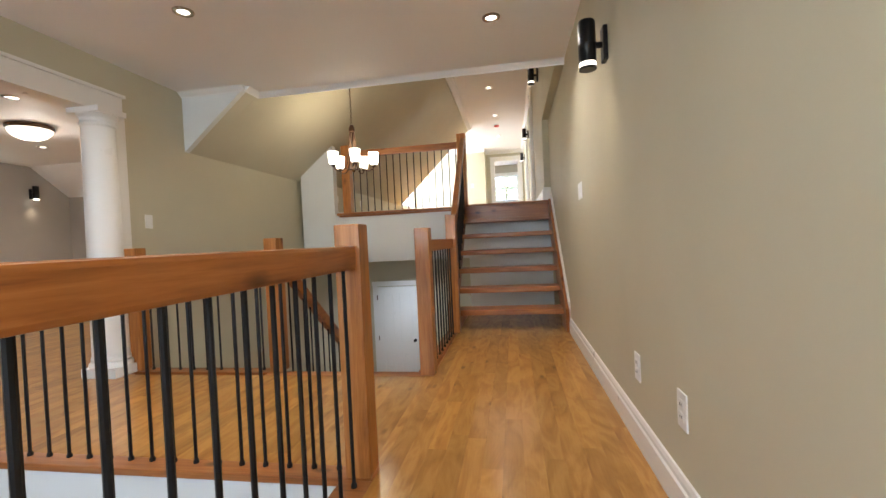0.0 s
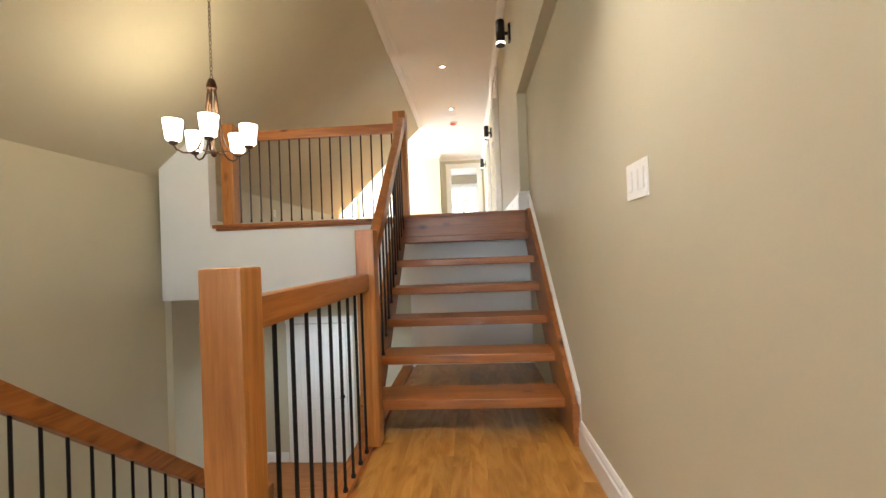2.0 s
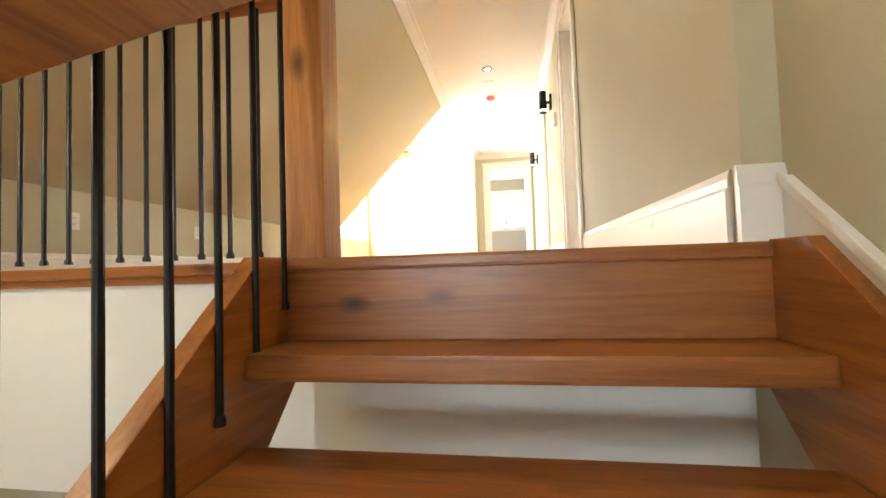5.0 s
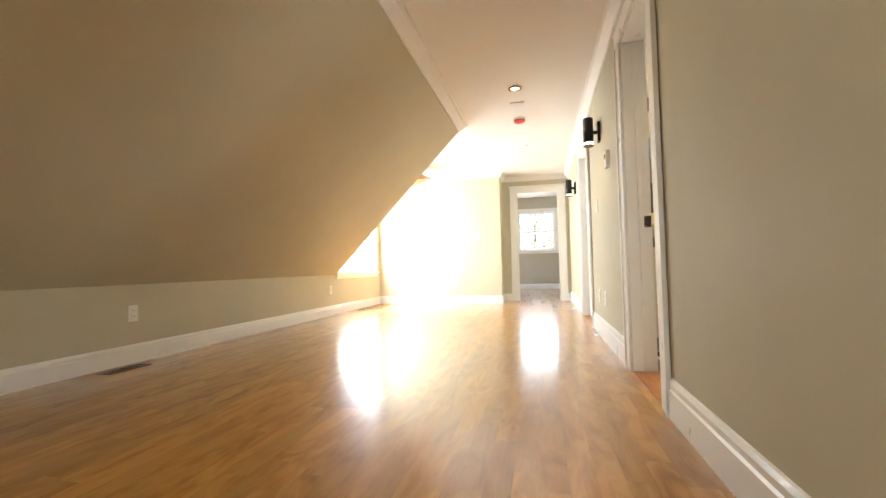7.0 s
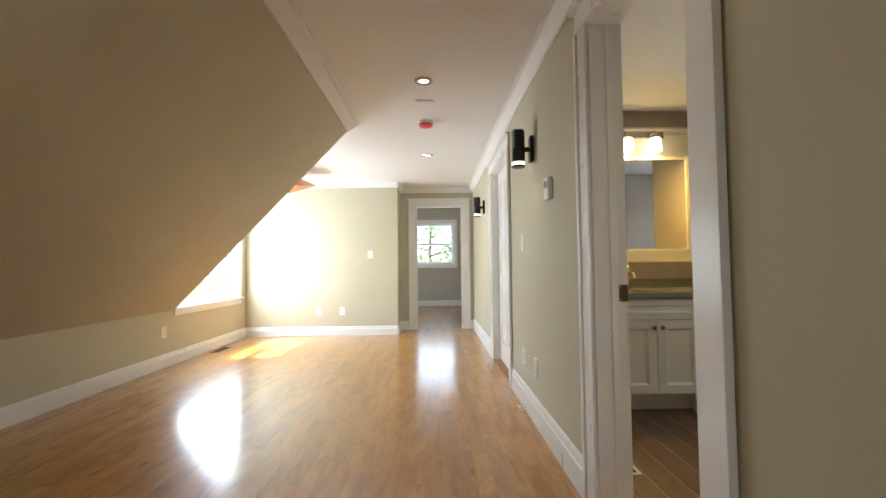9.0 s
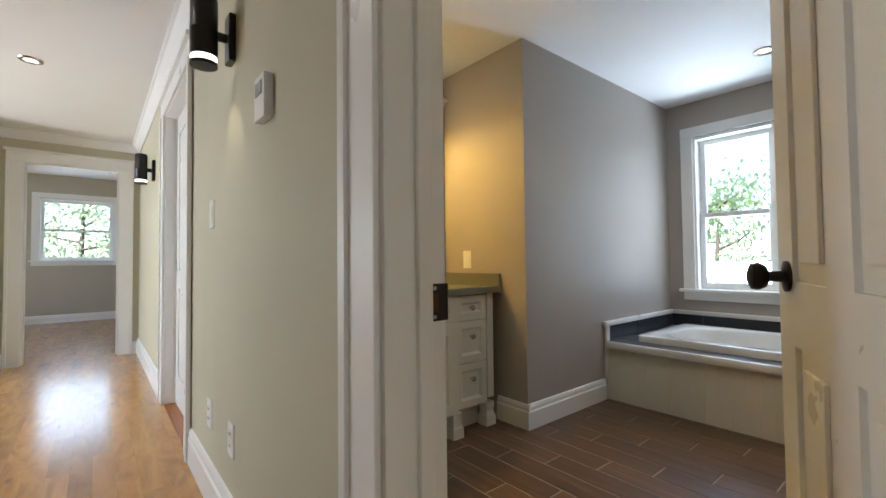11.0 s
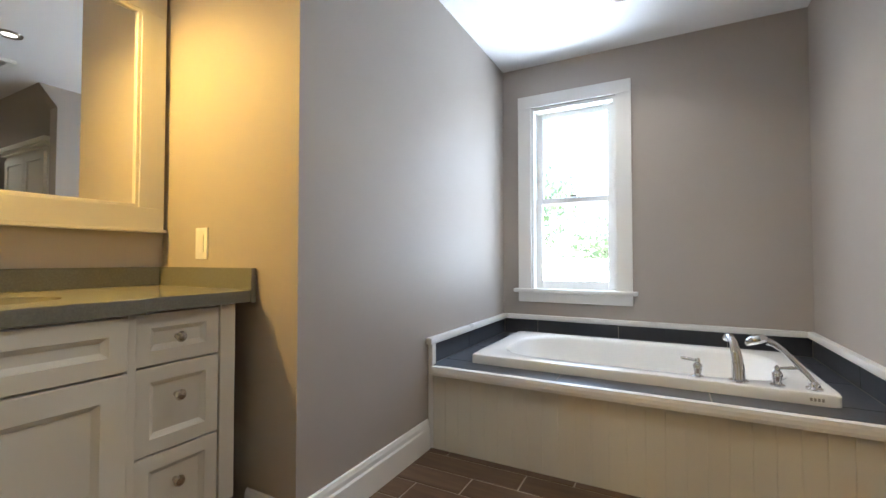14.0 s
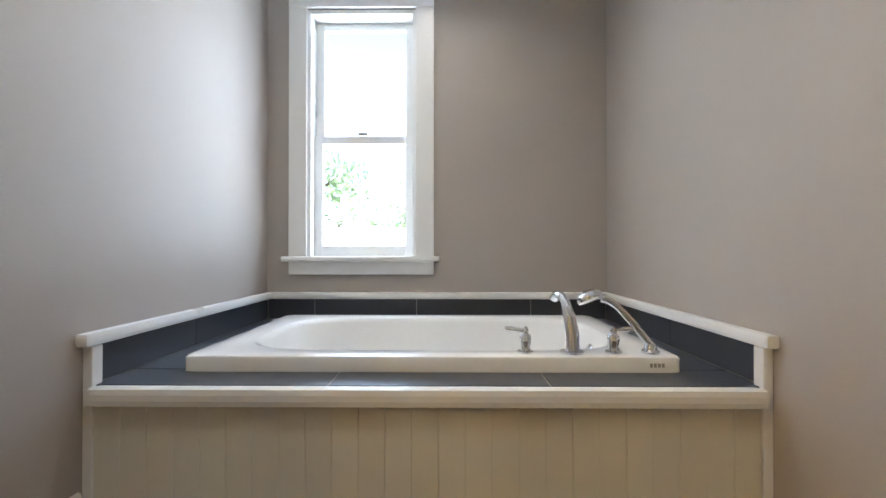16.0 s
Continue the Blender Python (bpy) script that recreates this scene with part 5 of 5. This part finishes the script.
# ---- bathroom: tub ----
TF, DECK, CAPZ = 2.335, 1.785, 1.921
deck = tagged(new("tub_surround"), "tub surround with cream beadboard apron and dark slate tiles", "tub surround")
deck.location = (TF + EAST, BATH_S, U)
o2 = Vector(deck.location) - SHIFT


def dbox(name, b, mat, bevel=0.002, parent=deck):
    bm = bmesh.new()
    box(bm, b[0] - o2.x, b[1] - o2.x, b[2] - o2.y, b[3] - o2.y, b[4] - o2.z, b[5] - o2.z)
    return part(name, bm, mat, parent, "", bevel)


dbox("base", (TF + 0.015, 2.47, BATH_S + 0.002, NY - 0.002, U, DECK - 0.014), GROUT, 0)
dbox("deck_bed", (TF + 0.015, 2.49, BATH_S + 0.002, NY - 0.002, DECK - 0.013, DECK - 0.003), GROUT, 0)
dbox("deck_bed", (2.491, BATH_E - 0.002, BATH_S + 0.002, 8.10, DECK - 0.013, DECK - 0.003), GROUT, 0)
dbox("deck_bed", (2.491, BATH_E - 0.002, 9.48, NY - 0.002, DECK - 0.013, DECK - 0.003), GROUT, 0)
dbox("deck_bed", (3.22, BATH_E - 0.002, 8.1005, 9.4795, DECK - 0.013, DECK - 0.003), GROUT, 0)
ys = [BATH_S + 0.012, 8.48, 9.05, NY - 0.012]
for y0, y1 in zip(ys, ys[1:]):
    dbox("deck_tile", (TF + 0.008, 2.49, y0 + 0.0025, y1 - 0.0025, DECK - 0.004, DECK), SLATE)
    dbox("deck_tile", (3.24, BATH_E - 0.012, y0 + 0.0025, y1 - 0.0025, DECK - 0.004, DECK), SLATE)
for y0, y1 in ((BATH_S + 0.012, 8.10), (9.48, NY - 0.012)):
    for x0, x1 in ((2.493, 2.86), (2.863, 3.237)):
        dbox("deck_tile", (x0, x1, y0, y1, DECK - 0.004, DECK), SLATE)
yb = [BATH_S + 0.012, 8.32, 8.90, 9.42, NY - 0.012]
for y0, y1 in zip(yb, yb[1:]):
    dbox("splash_tile", (BATH_E - 0.010, BATH_E - 0.001, y0 + 0.0015, y1 - 0.0015, DECK + 0.001, CAPZ - 0.036), SLATE)
xb = [TF + 0.03, 2.80, BATH_E - 0.011]
for x0, x1 in zip(xb, xb[1:]):
    dbox("splash_tile", (x0 + 0.0015, x1 - 0.0015, BATH_S + 0.001, BATH_S + 0.010, DECK + 0.001, CAPZ - 0.036), SLATE)
    dbox("splash_tile", (x0 + 0.0015, x1 - 0.0015, NY - 0.010, NY - 0.001, DECK + 0.001, CAPZ - 0.036), SLATE)
dbox("cap_rail", (TF - 0.03, BATH_E - 0.001, BATH_S + 0.001, BATH_S + 0.034, CAPZ - 0.035, CAPZ), TRIM, 0.012)
dbox("cap_rail", (TF - 0.03, BATH_E - 0.001, NY - 0.034, NY - 0.001, CAPZ - 0.035, CAPZ), TRIM, 0.012)
dbox("cap_rail", (BATH_E - 0.034, BATH_E - 0.001, BATH_S + 0.035, NY - 0.035, CAPZ - 0.035, CAPZ), TRIM, 0.012)
dbox("end_trim", (TF - 0.005, TF + 0.029, BATH_S + 0.001, BATH_S + 0.026, U + 0.0, CAPZ - 0.036), TRIM, 0.004)
dbox("end_trim", (TF - 0.005, TF + 0.029, NY - 0.026, NY - 0.001, U + 0.0, CAPZ - 0.036), TRIM, 0.004)
dbox("front_nosing", (TF - 0.032, TF + 0.007, BATH_S + 0.0265, NY - 0.0265, DECK - 0.045, DECK + 0.002), TRIM, 0.016)
n_b = 25
bw = (NY - BATH_S - 0.054) / n_b
for i in range(n_b):
    y0 = BATH_S + 0.027 + i * bw
    bm = bmesh.new()
    prism(bm, [(0.0, y0 - o2.y), (0.014, y0 - o2.y), (0.014, y0 + bw - o2.y), (0.0004, y0 + bw - 0.0004 - o2.y), (-0.0008, y0 + bw - 0.0022 - o2.y), (-0.0008, y0 + 0.0022 - o2.y), (0.0004, y0 + 0.0004 - o2.y)], 2, 0.001, DECK - 0.046 - U)
    part("board", bm, CREAM, deck)

tub = thing("bathtub", (2.86, 8.79, DECK), "white acrylic drop-in bathtub with an oval basin", "bathtub")
bm = bmesh.new()
HX, HY, RZ = 0.40, 0.71, 0.045
n = 64


def sup(a, hx, hy, e):
    c, s = math.cos(a), math.sin(a)
    return hx * math.copysign(abs(c) ** (2 / e), c), hy * math.copysign(abs(s) ** (2 / e), s)


levels = [(HX, HY, 40, 0.0006), (HX, HY, 40, RZ - 0.008), (HX - 0.003, HY - 0.003, 36, RZ - 0.002), (HX - 0.010, HY - 0.010, 30, RZ), (HX - 0.075, HY - 0.095, 4.5, RZ), (HX - 0.083, HY - 0.105, 4.2, RZ - 0.004), (HX - 0.09, HY - 0.115, 4.0, RZ - 0.02), (HX - 0.11, HY - 0.16, 3.6, -0.12), (HX - 0.15, HY - 0.24, 3.2, -0.30), (HX - 0.22, HY - 0.36, 3.0, -0.345), (0.02, 0.02, 2, -0.35)]
rings = []
for hx, hy, e, z in levels:
    rings.append([bm.verts.new((*sup(2 * math.pi * (i + 0.5) / n, hx, hy, e), z)) for i in range(n)])
for a, b in zip(rings, rings[1:]):
    for i in range(n):
        bm.faces.new((a[i], a[(i + 1) % n], b[(i + 1) % n], b[i]))
bm.faces.new(rings[-1])
part("shell", bm, ACRYLIC, tub, "", 0, True)
bm = bmesh.new()
lathe(bm, [(0.03, 0), (0.03, 0.008), (0.02, 0.014), (0.001, 0.015)], 18, (0.0, -0.585, -0.035), Euler((radians(-80), 0, 0)).to_quaternion())
part("overflow_cap", bm, CHROME, tub, "chrome overflow cap", 0, True)
bm = bmesh.new()
for k in range(4):
    box(bm, -HX - 0.0012, -HX - 0.0002, -0.655 + k * 0.011, -0.648 + k * 0.011, 0.016, 0.027)
part("maker_mark", bm, plain("grey_print", (0.35, 0.33, 0.30), 0.5), tub, "small grey printed mark")

RIM = DECK + RZ


def handle(y, side):
    t = thing("lever_tap", (2.51, y, RIM), "chrome lever handle on the tub rim", "tap", "tub taps")
    bm = bmesh.new()
    lathe(bm, [(0.024, 0), (0.024, 0.005), (0.016, 0.009), (0.014, 0.018), (0.018, 0.035), (0.016, 0.05), (0.009, 0.058), (0.010, 0.066), (0.006, 0.074), (0.001, 0.078)], 20)
    part("stem", bm, CHROME, t, "", 0, True)
    bm = bmesh.new()
    sweep(bm, [(0, 0, 0.064), (0.004, side * 0.02, 0.066), (0.006, side * 0.045, 0.068), (0.008, side * 0.06, 0.070)], [0.005, 0.006, 0.008, 0.005], 10)
    part("lever", bm, CHROME, t, "", 0, True)


handle(8.515, 1)
handle(8.258, -1)
sp = thing("tub_spout", (2.51, 8.378, RIM), "arched chrome tub spout", "tub spout")
bm = bmesh.new()
lathe(bm, [(0.034, 0), (0.034, 0.006), (0.026, 0.010)], 20)
part("flange", bm, CHROME, sp, "", 0, True)
bm = bmesh.new()
sweep(bm, [(0, 0, 0.008), (0.002, 0.001, 0.05), (0.010, 0.005, 0.10), (0.028, 0.012, 0.142), (0.055, 0.020, 0.164), (0.080, 0.026, 0.162), (0.094, 0.030, 0.148)], [0.023, 0.022, 0.019, 0.015, 0.013, 0.013, 0.014], 16)
part("neck", bm, CHROME, sp, "", 0, True)
hs = thing("hand_shower", (2.51, 8.15, RIM), "chrome hand shower leaning in its rim holder", "hand shower")
bm = bmesh.new()
lathe(bm, [(0.026, 0), (0.026, 0.006), (0.018, 0.012), (0.016, 0.022), (0.010, 0.03)], 20)
part("holder", bm, CHROME, hs, "", 0, True)
bm = bmesh.new()
sweep(bm, [(0, 0, 0.02), (0.005, 0.02, 0.05), (0.012, 0.05, 0.09), (0.02, 0.085, 0.13), (0.026, 0.11, 0.15), (0.03, 0.13, 0.158)], [0.011, 0.012, 0.011, 0.010, 0.012, 0.015], 12)
part("grip", bm, CHROME, hs, "", 0, True)
bm = bmesh.new()
lathe(bm, [(0.012, 0.022), (0.034, 0.012), (0.040, 0.0), (0.038, -0.010), (0.001, -0.012)], 22, (0.036, 0.165, 0.158), Euler((radians(-18), radians(20), 0)).to_quaternion())
part("spray_head", bm, CHROME, hs, "", 0, True)

# linen cabinet and ceiling vent, seen in the mirror
lin = thing("linen_cabinet", (2.04, 6.85, U), "tall white linen cabinet with panelled doors and a crown", "cabinet")
boxes_part("body", CREAM, lin, (0, 0.5, 0, 0.87, 0, 1.86), bevel=0.004)
boxes_part("crown", CREAM, lin, (-0.03, 0.5, -0.03, 0.90, 1.861, 1.89), (-0.05, 0.5, -0.05, 0.92, 1.8905, 1.93), bevel=0.004)
for y0, y1 in ((0.03, 0.43), (0.44, 0.84)):
    for z0, z1 in ((0.1, 1.15), (1.17, 1.82)):
        d = boxes_part("door", CREAM, lin, (-0.02, -0.001, y0, y0 + 0.06, z0, z1), (-0.02, -0.001, y1 - 0.06, y1, z0, z1), (-0.02, -0.001, y0 + 0.06, y1 - 0.06, z0, z0 + 0.06), (-0.02, -0.001, y0 + 0.06, y1 - 0.06, z1 - 0.06, z1), (-0.008, -0.001, y0 + 0.06, y1 - 0.06, z0 + 0.06, z1 - 0.06))
        bm = bmesh.new()
        ky = y1 - 0.03 if y0 < 0.2 else y0 + 0.03
        kz = z1 - 0.12 if z0 < 0.5 else z0 + 0.1
        lathe(bm, [(0.006, 0), (0.006, 0.014), (0.015, 0.02), (0.012, 0.03), (0.001, 0.032)], 14, (-0.02, ky, kz), Euler((0, radians(-90), 0)).to_quaternion())
        part("knob", bm, NICKEL, d, "brushed nickel knob", 0, True)
cv = thing("ceiling_vent", (1.53, 8.12, C2), "white slatted bathroom ceiling vent", "ceiling vent")
boxes_part("frame", PLASTIC, cv, (-0.15, 0.15, -0.12, -0.09, -0.022, 0.0), (-0.15, 0.15, 0.09, 0.12, -0.022, 0.0), (-0.15, -0.11, -0.0895, 0.0895, -0.022, 0.0), (0.11, 0.15, -0.0895, 0.0895, -0.022, 0.0))
# dark sheet above the slats stands in for the shade inside the vent
boxes_part("slat_gap_shade", GAP_SHADE, cv, (-0.11, 0.11, -0.0895, 0.0895, -0.0025, -0.0005))
for i in range(9):
    y = -0.08 + i * 0.02
    boxes_part("slat", PLASTIC, cv, (-0.109, 0.109, y - 0.0035, y + 0.0035, -0.014, -0.004))

EAST = 0.0

# ---- down flight and its return ----
dn = thing("down_stair", (-1.65, 3.1, 0), "stained wooden stair going down to the landing", "stair")
for i in range(1, 10):
    y = 3.1 + (i - 1) * 0.255
    boxes_part("tread", FIR_X, dn, (-2.19 + 1.65, -1.13 + 1.65, y - 3.1, y + 0.28 - 3.1, -i * 0.1945 - 0.04, -i * 0.1945), bevel=0.006)
    boxes_part("riser", FIR_X, dn, (-2.19 + 1.65, -1.13 + 1.65, y - 3.1 + 0.001, y + 0.018 - 3.1, -i * 0.1945 + 0.001, -(i - 1) * 0.1945 - 0.041))
bm = bmesh.new()
prism(bm, [(0.0, -0.03), (0.0, -0.33), (2.42, -1.99), (2.42, -1.70)], 0, -2.25 + 1.65, -2.195 + 1.65)
part("stringer", bm, FIR_Y, dn)
rt = thing("return_stair", (-2.85, 5.5, -1.85), "stained wooden stair turning down from the landing", "stair")
for i in range(1, 6):
    y = -(i - 1) * 0.255
    boxes_part("tread", FIR_X, rt, (-0.56, 0.56, y - 0.28, y, -i * 0.195 - 0.04, -i * 0.195), bevel=0.006)
    boxes_part("riser", FIR_X, rt, (-0.56, 0.56, y - 0.018, y, -i * 0.195 + 0.001, -(i - 1) * 0.195 - 0.041))
bm = bmesh.new()
prism(bm, [(0.0, -0.1), (0.0, 0.15), (-1.4, -0.92), (-1.4, -1.17)], 0, -0.6, -0.582)
part("skirt", bm, TRIM, rt, "white painted skirt board")

# ---- trees outside the windows ----
BARK = plain("bark", (0.10, 0.075, 0.055), 0.9, 0, 0.3, 12)


def leaf_mat(name, c):
    m, nn, l, b = material(name, 0.5)
    g = nn.new("ShaderNodeNewGeometry")
    l.new(ramp(nn, l, g.outputs["Random Per Island"], [(0.0, mul(c, 0.6)), (1.0, mul(c, 1.5))]), b.inputs["Base Color"])
    tr, mx = nn.new("ShaderNodeBsdfTranslucent"), nn.new("ShaderNodeMixShader")
    tr.inputs[0].default_value = (0.55, 0.62, 0.38, 1)
    l.new(b.outputs[0], mx.inputs[1])
    l.new(tr.outputs[0], mx.inputs[2])
    l.new(mx.outputs[0], nn["Material Output"].inputs[0])
    return m


LEAF = leaf_mat("leaves", (0.10, 0.14, 0.045))


def tree(x, y, h, r, seed, label):
    rng = random.Random(seed)
    t = thing("tree", (x, y, -4.0), label, "tree", "trees outside the windows")
    bm = bmesh.new()
    sweep(bm, [(0, 0, -0.1), (0.05, 0.03, h * 0.25), (-0.06, 0.1, h * 0.55), (0.1, 0.0, h * 0.9)], [0.22, 0.17, 0.11, 0.03], 8)
    tips = []
    for k in range(16):
        z = h * rng.uniform(0.16, 0.85)
        a = rng.uniform(0, 6.283)
        ln = r * rng.uniform(0.5, 1.0) * (1.1 - 0.5 * z / h)
        e = Vector((math.cos(a) * ln, math.sin(a) * ln, z + ln * rng.uniform(0.2, 0.6)))
        m = Vector((e.x * 0.5, e.y * 0.5, z + (e.z - z) * 0.35))
        sweep(bm, [(0, 0, z), m, e], [0.06, 0.04, 0.012], 6)
        tips += [(m, 0.6), (e, 0.8), ((m + e) / 2, 0.7)]
    part("trunk", bm, BARK, t, "", 0, True)
    verts, faces = [], []
    for c, s in tips:
        for _ in range(85):
            p = c + Vector((rng.gauss(0, s * 0.55), rng.gauss(0, s * 0.55), rng.gauss(0, s * 0.4)))
            q = Euler((rng.uniform(0, 6.28), rng.uniform(0, 6.28), rng.uniform(0, 6.28))).to_matrix()
            w = rng.uniform(0.05, 0.10)
            b0 = len(verts)
            verts += [p + q @ Vector(v) * w for v in ((-1, 0, 0), (0, -0.55, 0.1), (1, 0, 0), (0, 0.55, 0.1))]
            faces.append((b0, b0 + 1, b0 + 2, b0 + 3))
    me = bpy.data.meshes.new("crown")
    me.from_pydata(verts, [], faces)
    me.materials.append(LEAF)
    c = new("crown", me)
    c.parent = t


for k, (x, y, h, r) in enumerate(((11.0, 12.0, 9.0, 2.8), (13.5, 9.0, 8.0, 3.0), (13.0, 15.5, 10.0, 3.2), (19.0, 10.5, 9.0, 3.6), (20.0, 14.5, 9.5, 3.6), (19.0, 6.5, 8.5, 3.4), (-2.5, 27.0, 10.0, 3.2), (1.2, 26.0, 9.5, 3.0), (-0.8, 31.0, 11.5, 3.4), (-14.0, 17.0, 9.0, 3.0), (-15.0, 9.0, 8.0, 3.0))):
    tree(x, y, h, r, 40 + k, "leafy green tree standing on the lawn")

# ---- floor pieces ----


def plank_mesh(length, width, thick, mat, cache, ch=0.0005):
    key = (round(length, 2), width)
    if key not in cache:
        L, w = length / 2 - 0.0001, width / 2 - 0.0001
        vs = [(sx * w, sy * L, z) for z in (-thick, 0) for sx, sy in ((-1, -1), (1, -1), (1, 1), (-1, 1))]
        fs = [(4, 5, 6, 7)] + [(k, (k + 1) % 4, 4 + (k + 1) % 4, 4 + k) for k in range(4)]
        me = bpy.data.meshes.new("floor_board")
        me.from_pydata(vs, [], fs)
        me.materials.append(mat)
        cache[key] = me
    return cache[key]


def lay_boards(parent, x0, x1, y0, y1, z, seed, near, cache, rest, width=0.083):
    """Strips of boards along y; those inside near (x0, x1, y0, y1) are pieces of their own, the others are gathered in rest."""
    rng = random.Random(seed)
    x = x0
    while x < x1 - 0.004:
        w = min(width, x1 - x)
        y = y0 - rng.uniform(0, 0.8)
        while y < y1 - 0.01:
            ln = rng.choice((0.55, 0.75, 0.95, 1.15, 1.4))
            a, b = max(y, y0), min(y + ln, y1)
            y += ln
            if b - a < 0.02:
                continue
            cx, cy = x + w / 2, (a + b) / 2
            if near and near[0] <= cx <= near[1] and near[2] <= cy <= near[3] and abs(w - width) < 1e-6:
                ob = new("floor_board", plank_mesh(b - a, width, 0.018, OAK_FLOOR, cache))
                ob.location = (cx, cy, z)
                ob.parent = parent
            else:
                rest.append((x, x + w, a, b, z))
        x += w


def gather(name, rest, parent, mat, thick=0.018, ch=0.00001):
    verts, faces = [], []
    for x0, x1, y0, y1, z in rest:
        g = 0.0001
        for i, zz in ((0, z - thick), (0, z - ch), (ch, z)):
            verts += [(x0 + g + i, y0 + g + i, zz), (x1 - g - i, y0 + g + i, zz), (x1 - g - i, y1 - g - i, zz), (x0 + g + i, y1 - g - i, zz)]
        b = len(verts) - 12
        faces.append((b + 8, b + 9, b + 10, b + 11))
        faces += [(b + a + k, b + a + (k + 1) % 4, b + a + 4 + (k + 1) % 4, b + a + 4 + k) for a in (0, 4) for k in range(4)]
    me = bpy.data.meshes.new(name)
    me.from_pydata(verts, [], faces)
    me.materials.append(mat)
    ob = new(name, me)
    ob.parent = parent
    return tagged(ob, "narrow polished oak floorboards", "", "", "stuff")


cache, rest = {}, []
lay_boards(floor_low, -1.0, LX, -3.0, 6.02, 0.0, 3, (-1.0, LX, 0.6, 4.4), cache, rest)
lay_boards(floor_low, WX, -1.0, 1.87, 3.02, 0.0, 4, (-2.2, -1.0, 1.8, 3.1), cache, rest)
lay_boards(floor_low, -8.2, WX, -3.0, 3.15, 0.0, 5, None, cache, rest)
lay_boards(floor_low, -8.2, WL - 0.14, 3.15, 6.6, 0.0, 9, None, cache, rest)
gather("floorboards", rest, floor_low, OAK_FLOOR)
rest = []
lay_boards(floor_up, -1.04, UX, 6.0, HEND + 0.12, U, 6, (-1.04, UX, 6.0, 11.5), cache, rest)
lay_boards(floor_up, -1.04 - 29 * 0.083, -1.04, 6.15, HEND, U, 7, (-2.0, -1.04, 6.2, 11.0), cache, rest)
lay_boards(floor_up, -3.1, 2.1, HEND + 0.12, 17.85, U, 8, None, cache, rest)
gather("floorboards", rest, floor_up, OAK_FLOOR)
# bathroom tiles along y, each row a third of a tile on from the last
TL, TW = 0.585, 0.134
vs = [(sx * (TW / 2 - 0.003 - i), sy * (TL / 2 - 0.003 - i), z) for i, z in ((0, -0.009), (0, -0.0012), (0.0012, 0)) for sx, sy in ((-1, -1), (1, -1), (1, 1), (-1, 1))]
fs = [(8, 9, 10, 11)] + [(a + k, a + (k + 1) % 4, a + 4 + (k + 1) % 4, a + 4 + k) for a in (0, 4) for k in range(4)]
tile_me = bpy.data.meshes.new("floor_tile")
tile_me.from_pydata(vs, [], fs)
tile_me.materials.append(WOOD_TILE)
tiles_rest = []
corner = NX + 0.075
for r in range(-8, 18):
    x = 2.235 - r * TW
    y = 9.16 + TL / 3 * r - 12 * TL
    while y < BATH_N:
        x0, x1 = max(x, BATH_W), min(x + TW, 2.42 if y + TL > BATH_S - 0.12 else 3.48)
        y0, y1 = max(y, 5.52), min(y + TL, BATH_N if x + TW / 2 < corner else NY)
        if x1 - x0 > TW - 1e-6 and y1 - y0 > TL - 1e-6:
            ob = new("floor_tile", tile_me)
            ob.location = (x + TW / 2, y + TL / 2, U)
            ob.parent = floor_bath
        elif x1 - x0 > 0.02 and y1 - y0 > 0.02:
            tiles_rest.append((x0 + 0.003, x1 - 0.003, y0 + 0.003, y1 - 0.003, U))
        y += TL
cut = gather("cut_tiles", tiles_rest, floor_bath, WOOD_TILE, 0.009, 0.0015)
cut["label"] = "cut brown wood-look floor tiles"
